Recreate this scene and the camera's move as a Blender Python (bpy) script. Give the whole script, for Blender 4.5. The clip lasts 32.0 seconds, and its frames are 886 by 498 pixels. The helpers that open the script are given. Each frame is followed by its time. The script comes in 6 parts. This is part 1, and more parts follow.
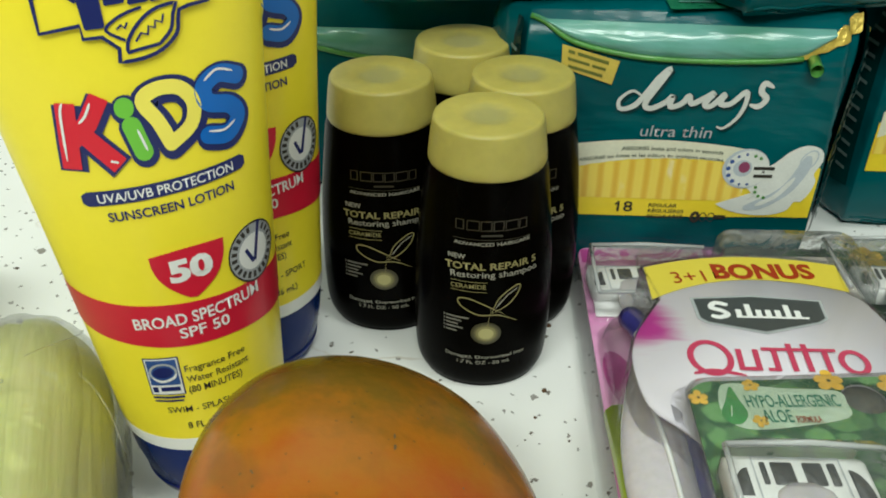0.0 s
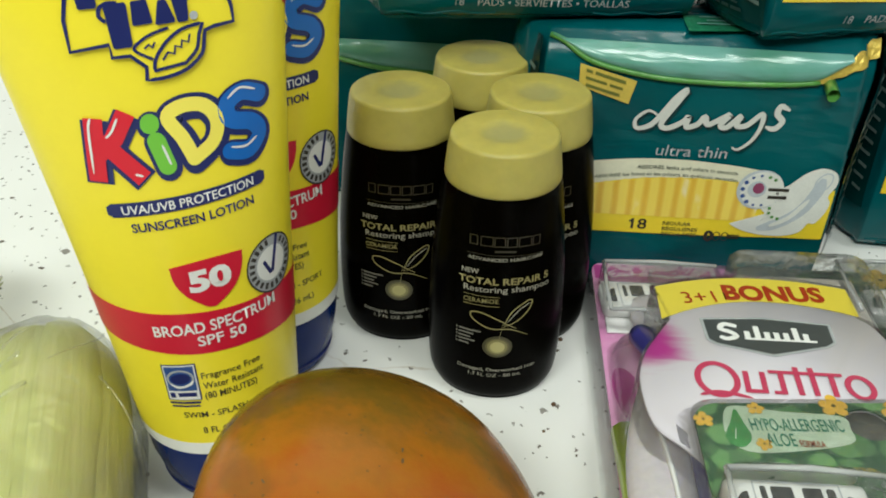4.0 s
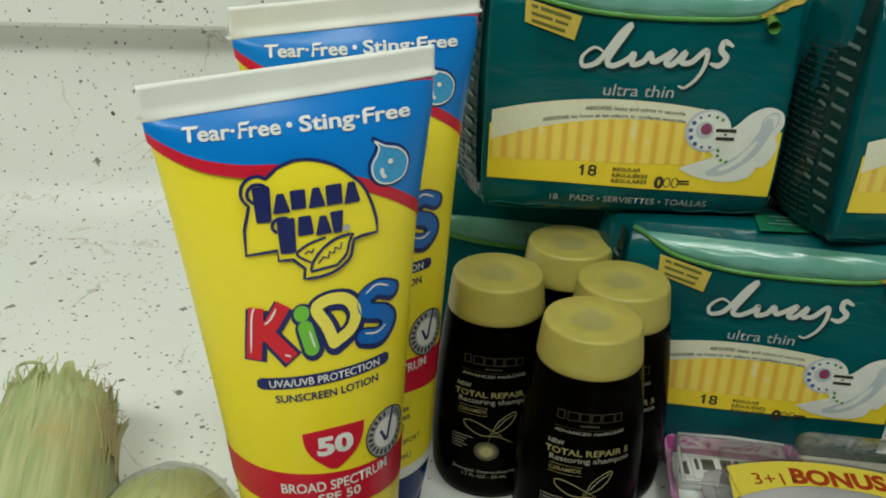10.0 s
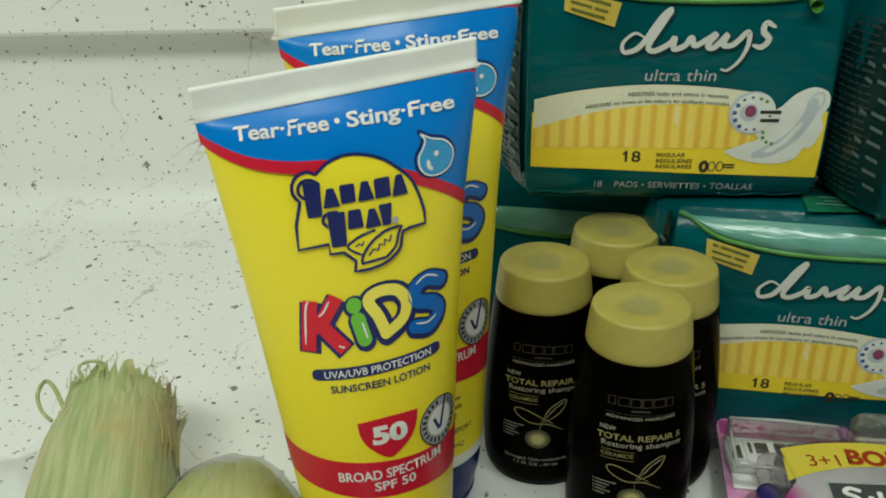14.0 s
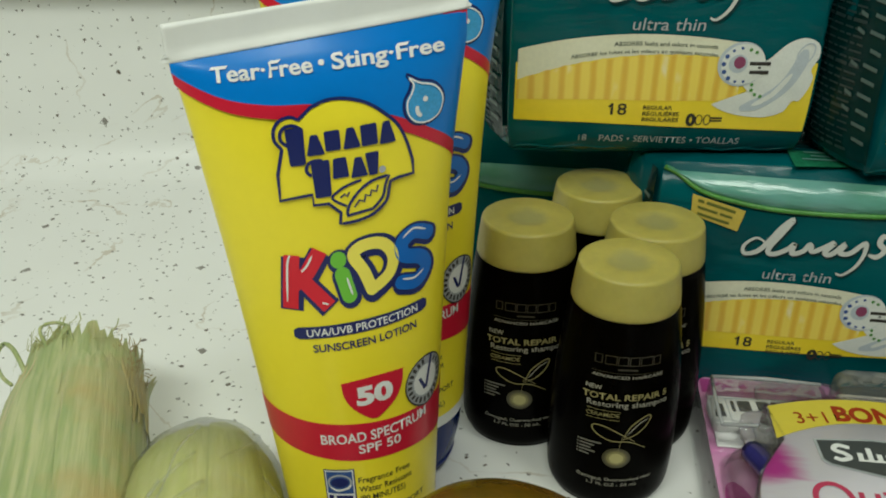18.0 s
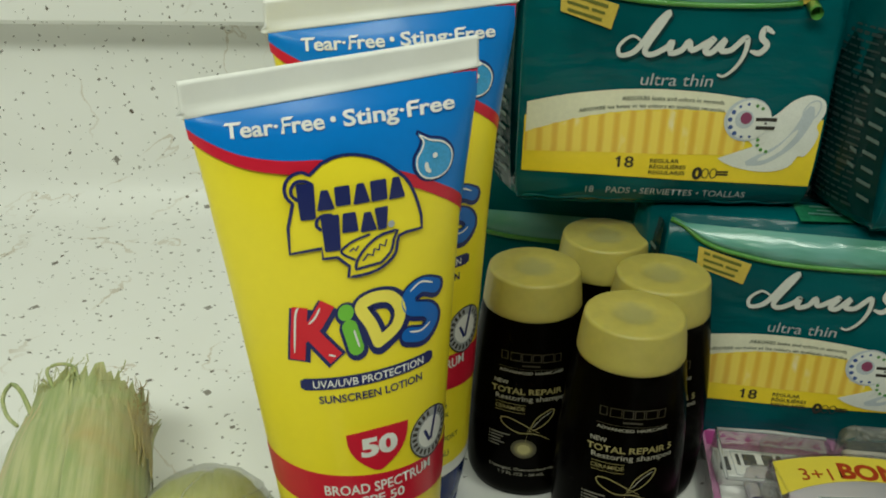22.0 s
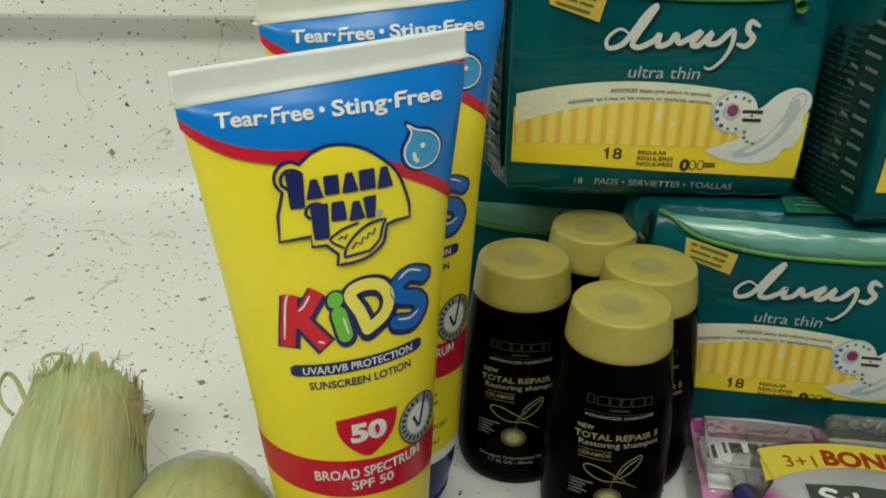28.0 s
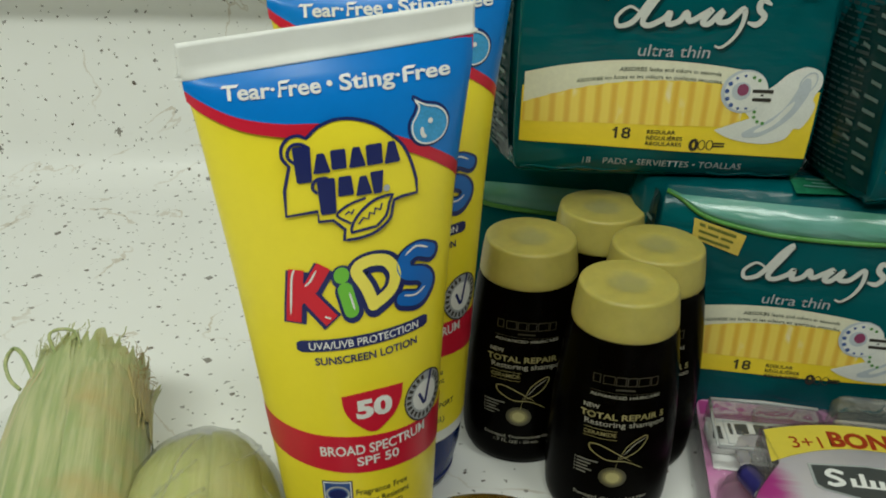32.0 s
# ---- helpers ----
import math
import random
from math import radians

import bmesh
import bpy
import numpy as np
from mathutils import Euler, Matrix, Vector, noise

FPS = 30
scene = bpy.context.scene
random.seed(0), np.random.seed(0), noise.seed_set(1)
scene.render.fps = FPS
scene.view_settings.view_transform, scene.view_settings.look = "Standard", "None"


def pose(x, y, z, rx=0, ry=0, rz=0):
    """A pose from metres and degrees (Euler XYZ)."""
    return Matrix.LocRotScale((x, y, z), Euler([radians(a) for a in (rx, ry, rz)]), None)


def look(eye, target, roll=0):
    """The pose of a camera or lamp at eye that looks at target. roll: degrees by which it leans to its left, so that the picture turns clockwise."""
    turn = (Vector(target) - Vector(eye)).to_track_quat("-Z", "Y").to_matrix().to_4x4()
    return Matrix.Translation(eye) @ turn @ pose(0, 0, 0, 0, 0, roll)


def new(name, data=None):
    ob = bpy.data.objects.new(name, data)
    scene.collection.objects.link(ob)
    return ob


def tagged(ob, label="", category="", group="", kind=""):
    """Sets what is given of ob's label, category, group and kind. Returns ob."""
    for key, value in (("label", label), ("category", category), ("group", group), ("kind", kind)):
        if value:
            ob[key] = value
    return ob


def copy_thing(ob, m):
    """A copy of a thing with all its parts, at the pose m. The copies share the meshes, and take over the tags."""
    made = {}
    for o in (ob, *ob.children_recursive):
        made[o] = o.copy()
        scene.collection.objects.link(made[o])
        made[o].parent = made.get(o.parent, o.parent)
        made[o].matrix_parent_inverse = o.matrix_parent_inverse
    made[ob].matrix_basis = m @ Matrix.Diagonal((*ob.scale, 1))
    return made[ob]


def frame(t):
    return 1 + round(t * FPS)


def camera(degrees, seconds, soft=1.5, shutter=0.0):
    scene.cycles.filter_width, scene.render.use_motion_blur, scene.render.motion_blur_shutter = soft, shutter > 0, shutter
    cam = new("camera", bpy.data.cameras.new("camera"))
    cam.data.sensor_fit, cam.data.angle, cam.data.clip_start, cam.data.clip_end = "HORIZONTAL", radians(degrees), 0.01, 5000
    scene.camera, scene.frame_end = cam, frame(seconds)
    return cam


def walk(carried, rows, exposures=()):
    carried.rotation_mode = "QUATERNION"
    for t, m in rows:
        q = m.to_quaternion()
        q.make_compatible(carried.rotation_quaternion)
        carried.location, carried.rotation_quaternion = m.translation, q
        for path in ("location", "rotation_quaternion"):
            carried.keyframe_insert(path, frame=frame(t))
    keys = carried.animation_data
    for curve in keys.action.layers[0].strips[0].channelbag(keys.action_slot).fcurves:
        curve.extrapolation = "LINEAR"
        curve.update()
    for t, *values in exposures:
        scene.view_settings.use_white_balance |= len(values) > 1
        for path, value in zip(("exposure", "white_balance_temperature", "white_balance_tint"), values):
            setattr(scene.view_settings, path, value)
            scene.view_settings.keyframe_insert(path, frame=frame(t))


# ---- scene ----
cam = camera(51.8, 32.0, soft=1.9)
PATH = [
    (0, (0.0215, 0.0142, 0.2254), (0.0138, 0.3057, 0.0318), 0.45),
    (0.5, (0.0216, 0.0101, 0.2285), (0.0113, 0.3009, 0.0340), 0.59),
    (1, (0.0241, 0.0143, 0.2262), (0.0148, 0.3053, 0.0320), 0.61),
    (1.5, (0.0241, 0.0133, 0.2253), (0.0130, 0.3040, 0.0307), 0.47),
    (2, (0.0239, 0.0140, 0.2227), (0.0131, 0.3032, 0.0259), 0.96),
    (2.5, (0.0223, 0.0141, 0.2245), (0.0127, 0.3035, 0.0278), 1.39),
    (4.5, (0.0245, 0.0095, 0.2328), (0.0084, 0.3012, 0.0400), 1.09),
    (5, (0.0278, 0.0067, 0.2301), (0.0134, 0.2963, 0.0342), 1.20),
    (5.5, (0.0269, 0.0073, 0.2266), (0.0173, 0.2936, 0.0255), 3.15),
    (6, (0.0292, 0.0122, 0.2226), (0.0236, 0.2965, 0.0185), 3.61),
    (6.5, (0.0285, 0.0089, 0.2255), (0.0219, 0.2940, 0.0225), 3.80),
    (7, (0.0242, 0.0074, 0.2277), (0.0158, 0.2958, 0.0295), 4.30),
    (7.5, (0.0272, 0.0052, 0.2330), (0.0185, 0.2968, 0.0397), 3.83),
    (8, (0.0271, 0.0042, 0.2322), (0.0199, 0.2968, 0.0403), 4.37),
    (8.5, (0.0290, 0.0018, 0.2349), (0.0203, 0.2960, 0.0455), 4.06),
    (9, (0.0274, 0.0001, 0.2361), (0.0156, 0.2955, 0.0486), 3.81),
    (9.5, (0.0202, -0.0056, 0.2520), (-0.0044, 0.2990, 0.0814), 2.39),
    (10, (0.0095, -0.0124, 0.2656), (-0.0297, 0.3005, 0.1136), 1.96),
    (10.5, (0.0077, -0.0124, 0.2656), (-0.0353, 0.3005, 0.1147), 0.30),
    (11, (0.0086, -0.0150, 0.2667), (-0.0378, 0.2972, 0.1155), -0.66),
    (11.5, (0.0095, -0.0133, 0.2656), (-0.0359, 0.2979, 0.1120), -0.05),
    (12, (0.0086, -0.0158, 0.2668), (-0.0447, 0.2937, 0.1123), -0.18),
    (12.5, (0.0095, -0.0176, 0.2669), (-0.0451, 0.2904, 0.1099), -0.52),
    (13, (0.0105, -0.0201, 0.2671), (-0.0439, 0.2889, 0.1121), -0.70),
    (13.5, (0.0114, -0.0193, 0.2678), (-0.0424, 0.2901, 0.1132), -0.79),
    (14, (0.0086, -0.0167, 0.2660), (-0.0466, 0.2927, 0.1121), -1.01),
    (14.5, (0.0060, -0.0167, 0.2661), (-0.0484, 0.2942, 0.1149), -0.68),
    (16.5, (0.0023, -0.0118, 0.2624), (-0.0467, 0.2965, 0.1040), -0.64),
    (17, (-0.0014, -0.0111, 0.2607), (-0.0466, 0.2970, 0.1009), 0.21),
    (17.5, (-0.0017, -0.0134, 0.2547), (-0.0439, 0.2914, 0.0877), 1.21),
    (18, (-0.0016, -0.0087, 0.2570), (-0.0401, 0.2972, 0.0913), 0.28),
    (18.5, (0.0002, -0.0043, 0.2574), (-0.0352, 0.3039, 0.0954), 0.46),
    (19, (0.0003, -0.0069, 0.2584), (-0.0370, 0.3024, 0.0989), 0.64),
    (19.5, (0.0004, -0.0084, 0.2604), (-0.0377, 0.3013, 0.1019), 0.83),
    (20, (-0.0015, -0.0085, 0.2596), (-0.0406, 0.3025, 0.1039), 1.13),
    (20.5, (-0.0013, -0.0083, 0.2622), (-0.0403, 0.3041, 0.1094), 1.25),
    (21, (-0.0005, -0.0067, 0.2612), (-0.0385, 0.3054, 0.1074), 1.26),
    (21.5, (-0.0013, -0.0091, 0.2631), (-0.0436, 0.3017, 0.1079), 0.89),
    (22, (-0.0021, -0.0082, 0.2631), (-0.0438, 0.3033, 0.1090), 1.00),
    (22.5, (-0.0013, -0.0082, 0.2630), (-0.0432, 0.3034, 0.1093), 0.80),
    (23, (-0.0021, -0.0100, 0.2632), (-0.0450, 0.3013, 0.1091), 0.88),
    (23.5, (-0.0021, -0.0100, 0.2632), (-0.0454, 0.3008, 0.1083), 0.77),
    (24, (-0.0021, -0.0100, 0.2632), (-0.0452, 0.3009, 0.1084), 0.77),
    (24.5, (-0.0012, -0.0161, 0.2637), (-0.0442, 0.2938, 0.1067), 1.07),
    (25, (0.0014, -0.0145, 0.2617), (-0.0386, 0.2951, 0.1036), 1.01),
    (25.5, (0.0022, -0.0119, 0.2606), (-0.0384, 0.2968, 0.1007), 0.98),
    (27.5, (0.0014, -0.0135, 0.2634), (-0.0389, 0.2977, 0.1084), 1.42),
    (28, (0.0014, -0.0126, 0.2633), (-0.0393, 0.2983, 0.1077), 1.11),
    (28.5, (0.0005, -0.0135, 0.2634), (-0.0419, 0.2974, 0.1082), 0.98),
    (29, (0.0013, -0.0119, 0.2606), (-0.0431, 0.2970, 0.1022), 0.73),
    (29.5, (0.0022, -0.0120, 0.2597), (-0.0452, 0.2950, 0.0983), 0.36),
    (30, (0.0022, -0.0119, 0.2606), (-0.0435, 0.2960, 0.1005), 1.00),
    (30.5, (0.0030, -0.0127, 0.2615), (-0.0423, 0.2955, 0.1021), 1.01),
    (31, (0.0030, -0.0119, 0.2605), (-0.0418, 0.2961, 0.1004), 1.11),
    (31.5, (0.0031, -0.0117, 0.2631), (-0.0408, 0.2983, 0.1066), 0.75),
    (32, (0.0013, -0.0128, 0.2607), (-0.0413, 0.2951, 0.0998), 1.35),
]
EXPOSURES = [(0, -0.04, 6250, 7), (2.5, -0.04, 6250, 7), (5, 0.02, 6350, 14), (6.5, 0.02, 6350, 16), (9, 0.08, 6500, 13), (9.8, -0.54, 6500, 8), (11, -0.55, 6450, 4), (17.5, -0.57, 6450, 5),
             (19, -0.57, 6450, 8), (21, -0.6, 6650, 3), (25, -0.56, 6700, 6), (32, -0.58, 6450, 8)]
walk(cam, [(t, look(eye, target, roll)) for t, eye, target, roll in PATH], EXPOSURES)

# ---- light and room ----
ROOM_LIGHT = 24.5
world = bpy.data.worlds.new("world")
scene.world = world
world.use_nodes = True
world.node_tree.nodes["Background"].inputs[0].default_value = (0.75, 0.8, 0.9, 1)
world.node_tree.nodes["Background"].inputs[1].default_value = 0.05


def lamp(name, size_x, size_y, watts, colour, m):
    data = bpy.data.lights.new(name, "AREA")
    data.shape, data.size, data.size_y, data.energy, data.color = "RECTANGLE", size_x, size_y, watts, colour
    ob = new(name, data)
    ob.matrix_world = m
    return ob


lamp("ceiling_tube_light", 1.2, 0.25, ROOM_LIGHT, (0.94, 1.0, 0.9), look((-0.25, -0.85, 1.38), (0.03, 0.3, 0)))
lamp("ceiling_spot_light", 0.3, 0.3, 6.0, (0.96, 1.0, 0.92), look((0.42, -0.1, 1.46), (0.0, 0.2, 0)))


# ---- materials ----
def material(name, colour, rough=0.5, metal=0.0, vary=0.0, grain=40.0, bump=0.0, bump_scale=300.0, coat=0.0, sub=0.0, spec=0.5):
    m = bpy.data.materials.new(name)
    m.use_nodes = True
    n, l = m.node_tree.nodes, m.node_tree.links
    b = n["Principled BSDF"]
    b.inputs["Base Color"].default_value = (*colour, 1)
    b.inputs["Roughness"].default_value = rough
    b.inputs["Metallic"].default_value = metal
    b.inputs["Coat Weight"].default_value = coat
    b.inputs["Coat Roughness"].default_value = 0.1
    b.inputs["Specular IOR Level"].default_value = spec
    if sub:
        b.inputs["Subsurface Weight"].default_value = sub
        b.inputs["Subsurface Radius"].default_value = (0.004, 0.003, 0.001)
    tc = n.new("ShaderNodeTexCoord")
    if vary:
        big, small = n.new("ShaderNodeTexNoise"), n.new("ShaderNodeTexNoise")
        big.inputs["Scale"].default_value, small.inputs["Scale"].default_value = grain, grain * 9
        big.inputs["Detail"].default_value = small.inputs["Detail"].default_value = 4
        add = n.new("ShaderNodeMath")
        add.operation = "ADD"
        ramp = n.new("ShaderNodeMapRange")
        ramp.inputs[1].default_value, ramp.inputs[2].default_value = 0.6, 1.4
        ramp.inputs[3].default_value, ramp.inputs[4].default_value = 1 - vary, 1 + vary
        hsv = n.new("ShaderNodeHueSaturation")
        hsv.inputs["Color"].default_value = (*colour, 1)
        l.new(tc.outputs["Object"], big.inputs["Vector"])
        l.new(tc.outputs["Object"], small.inputs["Vector"])
        l.new(big.outputs["Fac"], add.inputs[0])
        l.new(small.outputs["Fac"], add.inputs[1])
        l.new(add.outputs[0], ramp.inputs[0])
        l.new(ramp.outputs[0], hsv.inputs["Value"])
        l.new(hsv.outputs[0], b.inputs["Base Color"])
    if bump:
        t, k = n.new("ShaderNodeTexNoise"), n.new("ShaderNodeBump")
        t.inputs["Scale"].default_value, t.inputs["Detail"].default_value = bump_scale, 3
        k.inputs["Strength"].default_value, k.inputs["Distance"].default_value = bump, 0.002
        l.new(tc.outputs["Object"], t.inputs["Vector"])
        l.new(t.outputs["Fac"], k.inputs["Height"])
        l.new(k.outputs[0], b.inputs["Normal"])
    return m


def clear_material(name, tint, gloss=0.05, strength=1.0, bump=0.0, bump_scale=60.0, haze=0.0):
    """Clear plastic film: see-through, with a gloss that grows at grazing angles and a little haze."""
    m = bpy.data.materials.new(name)
    m.use_nodes = True
    n, l = m.node_tree.nodes, m.node_tree.links
    n.remove(n["Principled BSDF"])
    out = n["Material Output"]
    see, shine, milk = n.new("ShaderNodeBsdfTransparent"), n.new("ShaderNodeBsdfGlossy"), n.new("ShaderNodeBsdfDiffuse")
    see.inputs[0].default_value = (*tint, 1)
    shine.inputs["Roughness"].default_value = gloss
    milk.inputs[0].default_value = (0.85, 0.86, 0.85, 1)
    fres, mul, mix, mix2 = n.new("ShaderNodeFresnel"), n.new("ShaderNodeMath"), n.new("ShaderNodeMixShader"), n.new("ShaderNodeMixShader")
    fres.inputs[0].default_value = 1.5
    mul.operation, mul.inputs[1].default_value = "MULTIPLY", strength
    mul.use_clamp = True
    mix2.inputs[0].default_value = haze
    l.new(see.outputs[0], mix2.inputs[1])
    l.new(milk.outputs[0], mix2.inputs[2])
    l.new(fres.outputs[0], mul.inputs[0])
    l.new(mul.outputs[0], mix.inputs[0])
    l.new(mix2.outputs[0], mix.inputs[1])
    l.new(shine.outputs[0], mix.inputs[2])
    l.new(mix.outputs[0], out.inputs[0])
    if bump:
        tc, t, k = n.new("ShaderNodeTexCoord"), n.new("ShaderNodeTexNoise"), n.new("ShaderNodeBump")
        t.inputs["Scale"].default_value, t.inputs["Detail"].default_value, t.inputs["Distortion"].default_value = bump_scale, 2, 1.5
        k.inputs["Strength"].default_value, k.inputs["Distance"].default_value = bump, 0.004
        l.new(tc.outputs["Object"], t.inputs["Vector"])
        l.new(t.outputs["Fac"], k.inputs["Height"])
        l.new(k.outputs[0], shine.inputs["Normal"])
        l.new(k.outputs[0], fres.inputs["Normal"])
    return m


def laminate_material():
    """White laminate with dark brown flecks of two sizes and faint tan veins."""
    m = material("speckled_laminate", (0.85, 0.85, 0.812), 0.46, coat=0.03)
    n, l = m.node_tree.nodes, m.node_tree.links
    b = n["Principled BSDF"]
    tc = n.new("ShaderNodeTexCoord")
    warp = n.new("ShaderNodeTexNoise")
    warp.inputs["Scale"].default_value, warp.inputs["Detail"].default_value = 420, 3
    mixv = n.new("ShaderNodeMix")
    mixv.data_type, mixv.blend_type = "RGBA", "ADD"
    mixv.inputs[0].default_value = 0.0032
    l.new(tc.outputs["Object"], warp.inputs["Vector"])
    l.new(tc.outputs["Object"], mixv.inputs[6])
    l.new(warp.outputs["Color"], mixv.inputs[7])
    masks = []
    for scale, small, large, share, metric in ((120.0, 0.13, 0.25, 0.42, "MANHATTAN"), (230.0, 0.12, 0.21, 0.45, "EUCLIDEAN"), (62.0, 0.08, 0.20, 0.55, "MANHATTAN")):
        v = n.new("ShaderNodeTexVoronoi")
        v.distance = metric
        v.inputs["Scale"].default_value = scale
        l.new(mixv.outputs[2], v.inputs["Vector"])
        sep = n.new("ShaderNodeSeparateColor")
        l.new(v.outputs["Color"], sep.inputs[0])
        size = n.new("ShaderNodeMapRange")
        size.inputs[1].default_value, size.inputs[2].default_value = share, 1.0
        size.inputs[3].default_value, size.inputs[4].default_value = small, large
        l.new(sep.outputs[0], size.inputs[0])
        on = n.new("ShaderNodeMath")
        on.operation, on.inputs[1].default_value = "GREATER_THAN", share
        l.new(sep.outputs[0], on.inputs[0])
        less = n.new("ShaderNodeMath")
        less.operation = "LESS_THAN"
        l.new(v.outputs["Distance"], less.inputs[0])
        l.new(size.outputs[0], less.inputs[1])
        both = n.new("ShaderNodeMath")
        both.operation = "MULTIPLY"
        l.new(on.outputs[0], both.inputs[0])
        l.new(less.outputs[0], both.inputs[1])
        tone = n.new("ShaderNodeMath")
        tone.operation = "MULTIPLY"
        fade = n.new("ShaderNodeMapRange")
        fade.inputs[3].default_value, fade.inputs[4].default_value = 0.62, 1.0
        l.new(sep.outputs[1], fade.inputs[0])
        l.new(both.outputs[0], tone.inputs[0])
        l.new(fade.outputs[0], tone.inputs[1])
        masks.append(tone)
    top = masks[0]
    for other in masks[1:]:
        mx = n.new("ShaderNodeMath")
        mx.operation = "MAXIMUM"
        l.new(top.outputs[0], mx.inputs[0])
        l.new(other.outputs[0], mx.inputs[1])
        top = mx
    vein = n.new("ShaderNodeTexNoise")
    vein.inputs["Scale"].default_value, vein.inputs["Detail"].default_value, vein.inputs["Distortion"].default_value = 8, 8, 0.5
    l.new(tc.outputs["Object"], vein.inputs["Vector"])
    dist = n.new("ShaderNodeMath")
    dist.operation, dist.inputs[1].default_value, dist.inputs[2].default_value = "COMPARE", 0.5, 0.0035
    l.new(vein.outputs["Fac"], dist.inputs[0])
    patch = n.new("ShaderNodeTexNoise")
    patch.inputs["Scale"].default_value = 22
    l.new(tc.outputs["Object"], patch.inputs["Vector"])
    thin = n.new("ShaderNodeMapRange")
    thin.inputs[1].default_value, thin.inputs[2].default_value, thin.inputs[4].default_value = 0.46, 0.66, 0.62
    l.new(patch.outputs["Fac"], thin.inputs[0])
    veins = n.new("ShaderNodeMath")
    veins.operation = "MULTIPLY"
    l.new(dist.outputs[0], veins.inputs[0])
    l.new(thin.outputs[0], veins.inputs[1])
    base = n.new("ShaderNodeMix")
    base.data_type = "RGBA"
    base.inputs[6].default_value, base.inputs[7].default_value = (0.88, 0.88, 0.855, 1), (0.84, 0.835, 0.80, 1)
    l.new(patch.outputs["Fac"], base.inputs[0])
    c1, c2 = n.new("ShaderNodeMix"), n.new("ShaderNodeMix")
    c1.data_type = c2.data_type = "RGBA"
    l.new(veins.outputs[0], c1.inputs[0])
    l.new(base.outputs[2], c1.inputs[6])
    c1.inputs[7].default_value = (0.46, 0.36, 0.23, 1)
    l.new(top.outputs[0], c2.inputs[0])
    l.new(c1.outputs[2], c2.inputs[6])
    c2.inputs[7].default_value = (0.085, 0.06, 0.035, 1)
    l.new(c2.outputs[2], b.inputs["Base Color"])
    return m


def mango_material():
    m = material("mango_skin", (0.6, 0.2, 0.03), 0.24, spec=0.28, bump=0.06, bump_scale=350)
    n, l = m.node_tree.nodes, m.node_tree.links
    b = n["Principled BSDF"]
    tc, sep = n.new("ShaderNodeTexCoord"), n.new("ShaderNodeSeparateXYZ")
    l.new(tc.outputs["Object"], sep.inputs[0])
    noise_a, noise_b = n.new("ShaderNodeTexNoise"), n.new("ShaderNodeTexNoise")
    noise_a.inputs["Scale"].default_value, noise_b.inputs["Scale"].default_value = 20, 130
    noise_a.inputs["Detail"].default_value = noise_b.inputs["Detail"].default_value = 5
    for t in (noise_a, noise_b):
        l.new(tc.outputs["Object"], t.inputs["Vector"])

    def calc(op, a, c):
        k = n.new("ShaderNodeMath")
        k.operation = op
        for i, v in enumerate((a, c)):
            if isinstance(v, (int, float)):
                k.inputs[i].default_value = v
            else:
                l.new(v, k.inputs[i])
        return k.outputs[0]

    # ripeness: redder towards the lower near side, greener at the far shoulder
    ripe = calc("ADD", calc("MULTIPLY", sep.outputs[2], -9.0), calc("MULTIPLY", sep.outputs[1], -12.0))
    ripe = calc("ADD", ripe, calc("MULTIPLY", noise_a.outputs["Fac"], 1.05))
    ripe = calc("ADD", ripe, calc("MULTIPLY", noise_b.outputs["Fac"], 0.28))
    fleck = n.new("ShaderNodeTexNoise")
    fleck.inputs["Scale"].default_value, fleck.inputs["Detail"].default_value = 420, 3
    l.new(tc.outputs["Object"], fleck.inputs["Vector"])
    ripe = calc("ADD", ripe, calc("MULTIPLY", fleck.outputs["Fac"], 0.14))
    ripe = calc("ADD", ripe, 0.0)
    ramp = n.new("ShaderNodeValToRGB")
    e = ramp.color_ramp.elements
    e[0].position, e[0].color = 0.0, (0.095, 0.066, 0.005, 1)
    e[1].position, e[1].color = 1.0, (0.30, 0.028, 0.008, 1)
    for pos, col in ((0.2, (0.18, 0.09, 0.008, 1)), (0.42, (0.37, 0.125, 0.007, 1)), (0.68, (0.37, 0.068, 0.006, 1))):
        k = e.new(pos)
        k.color = col
    l.new(ripe, ramp.inputs[0])
    dots = n.new("ShaderNodeTexVoronoi")
    dots.inputs["Scale"].default_value = 330
    l.new(tc.outputs["Object"], dots.inputs["Vector"])
    spot = calc("LESS_THAN", dots.outputs["Distance"], 0.13)
    rnd = n.new("ShaderNodeSeparateColor")
    l.new(dots.outputs["Color"], rnd.inputs[0])
    spot = calc("MULTIPLY", spot, calc("MULTIPLY", calc("GREATER_THAN", rnd.outputs[0], 0.5), 0.5))
    blotch = n.new("ShaderNodeTexNoise")
    blotch.inputs["Scale"].default_value, blotch.inputs["Detail"].default_value, blotch.inputs["Distortion"].default_value = 62, 5, 0.6
    l.new(tc.outputs["Object"], blotch.inputs["Vector"])
    mottled = ramp_between(n, l, calc("MULTIPLY", span(n, l, blotch.outputs["Fac"], 0.52, 0.72), 0.55), ramp.outputs[0], (0.17, 0.075, 0.008))
    mix = n.new("ShaderNodeMix")
    mix.data_type = "RGBA"
    l.new(spot, mix.inputs[0])
    l.new(mottled, mix.inputs[6])
    mix.inputs[7].default_value = (0.09, 0.06, 0.02, 1)
    l.new(mix.outputs[2], b.inputs["Base Color"])
    return m


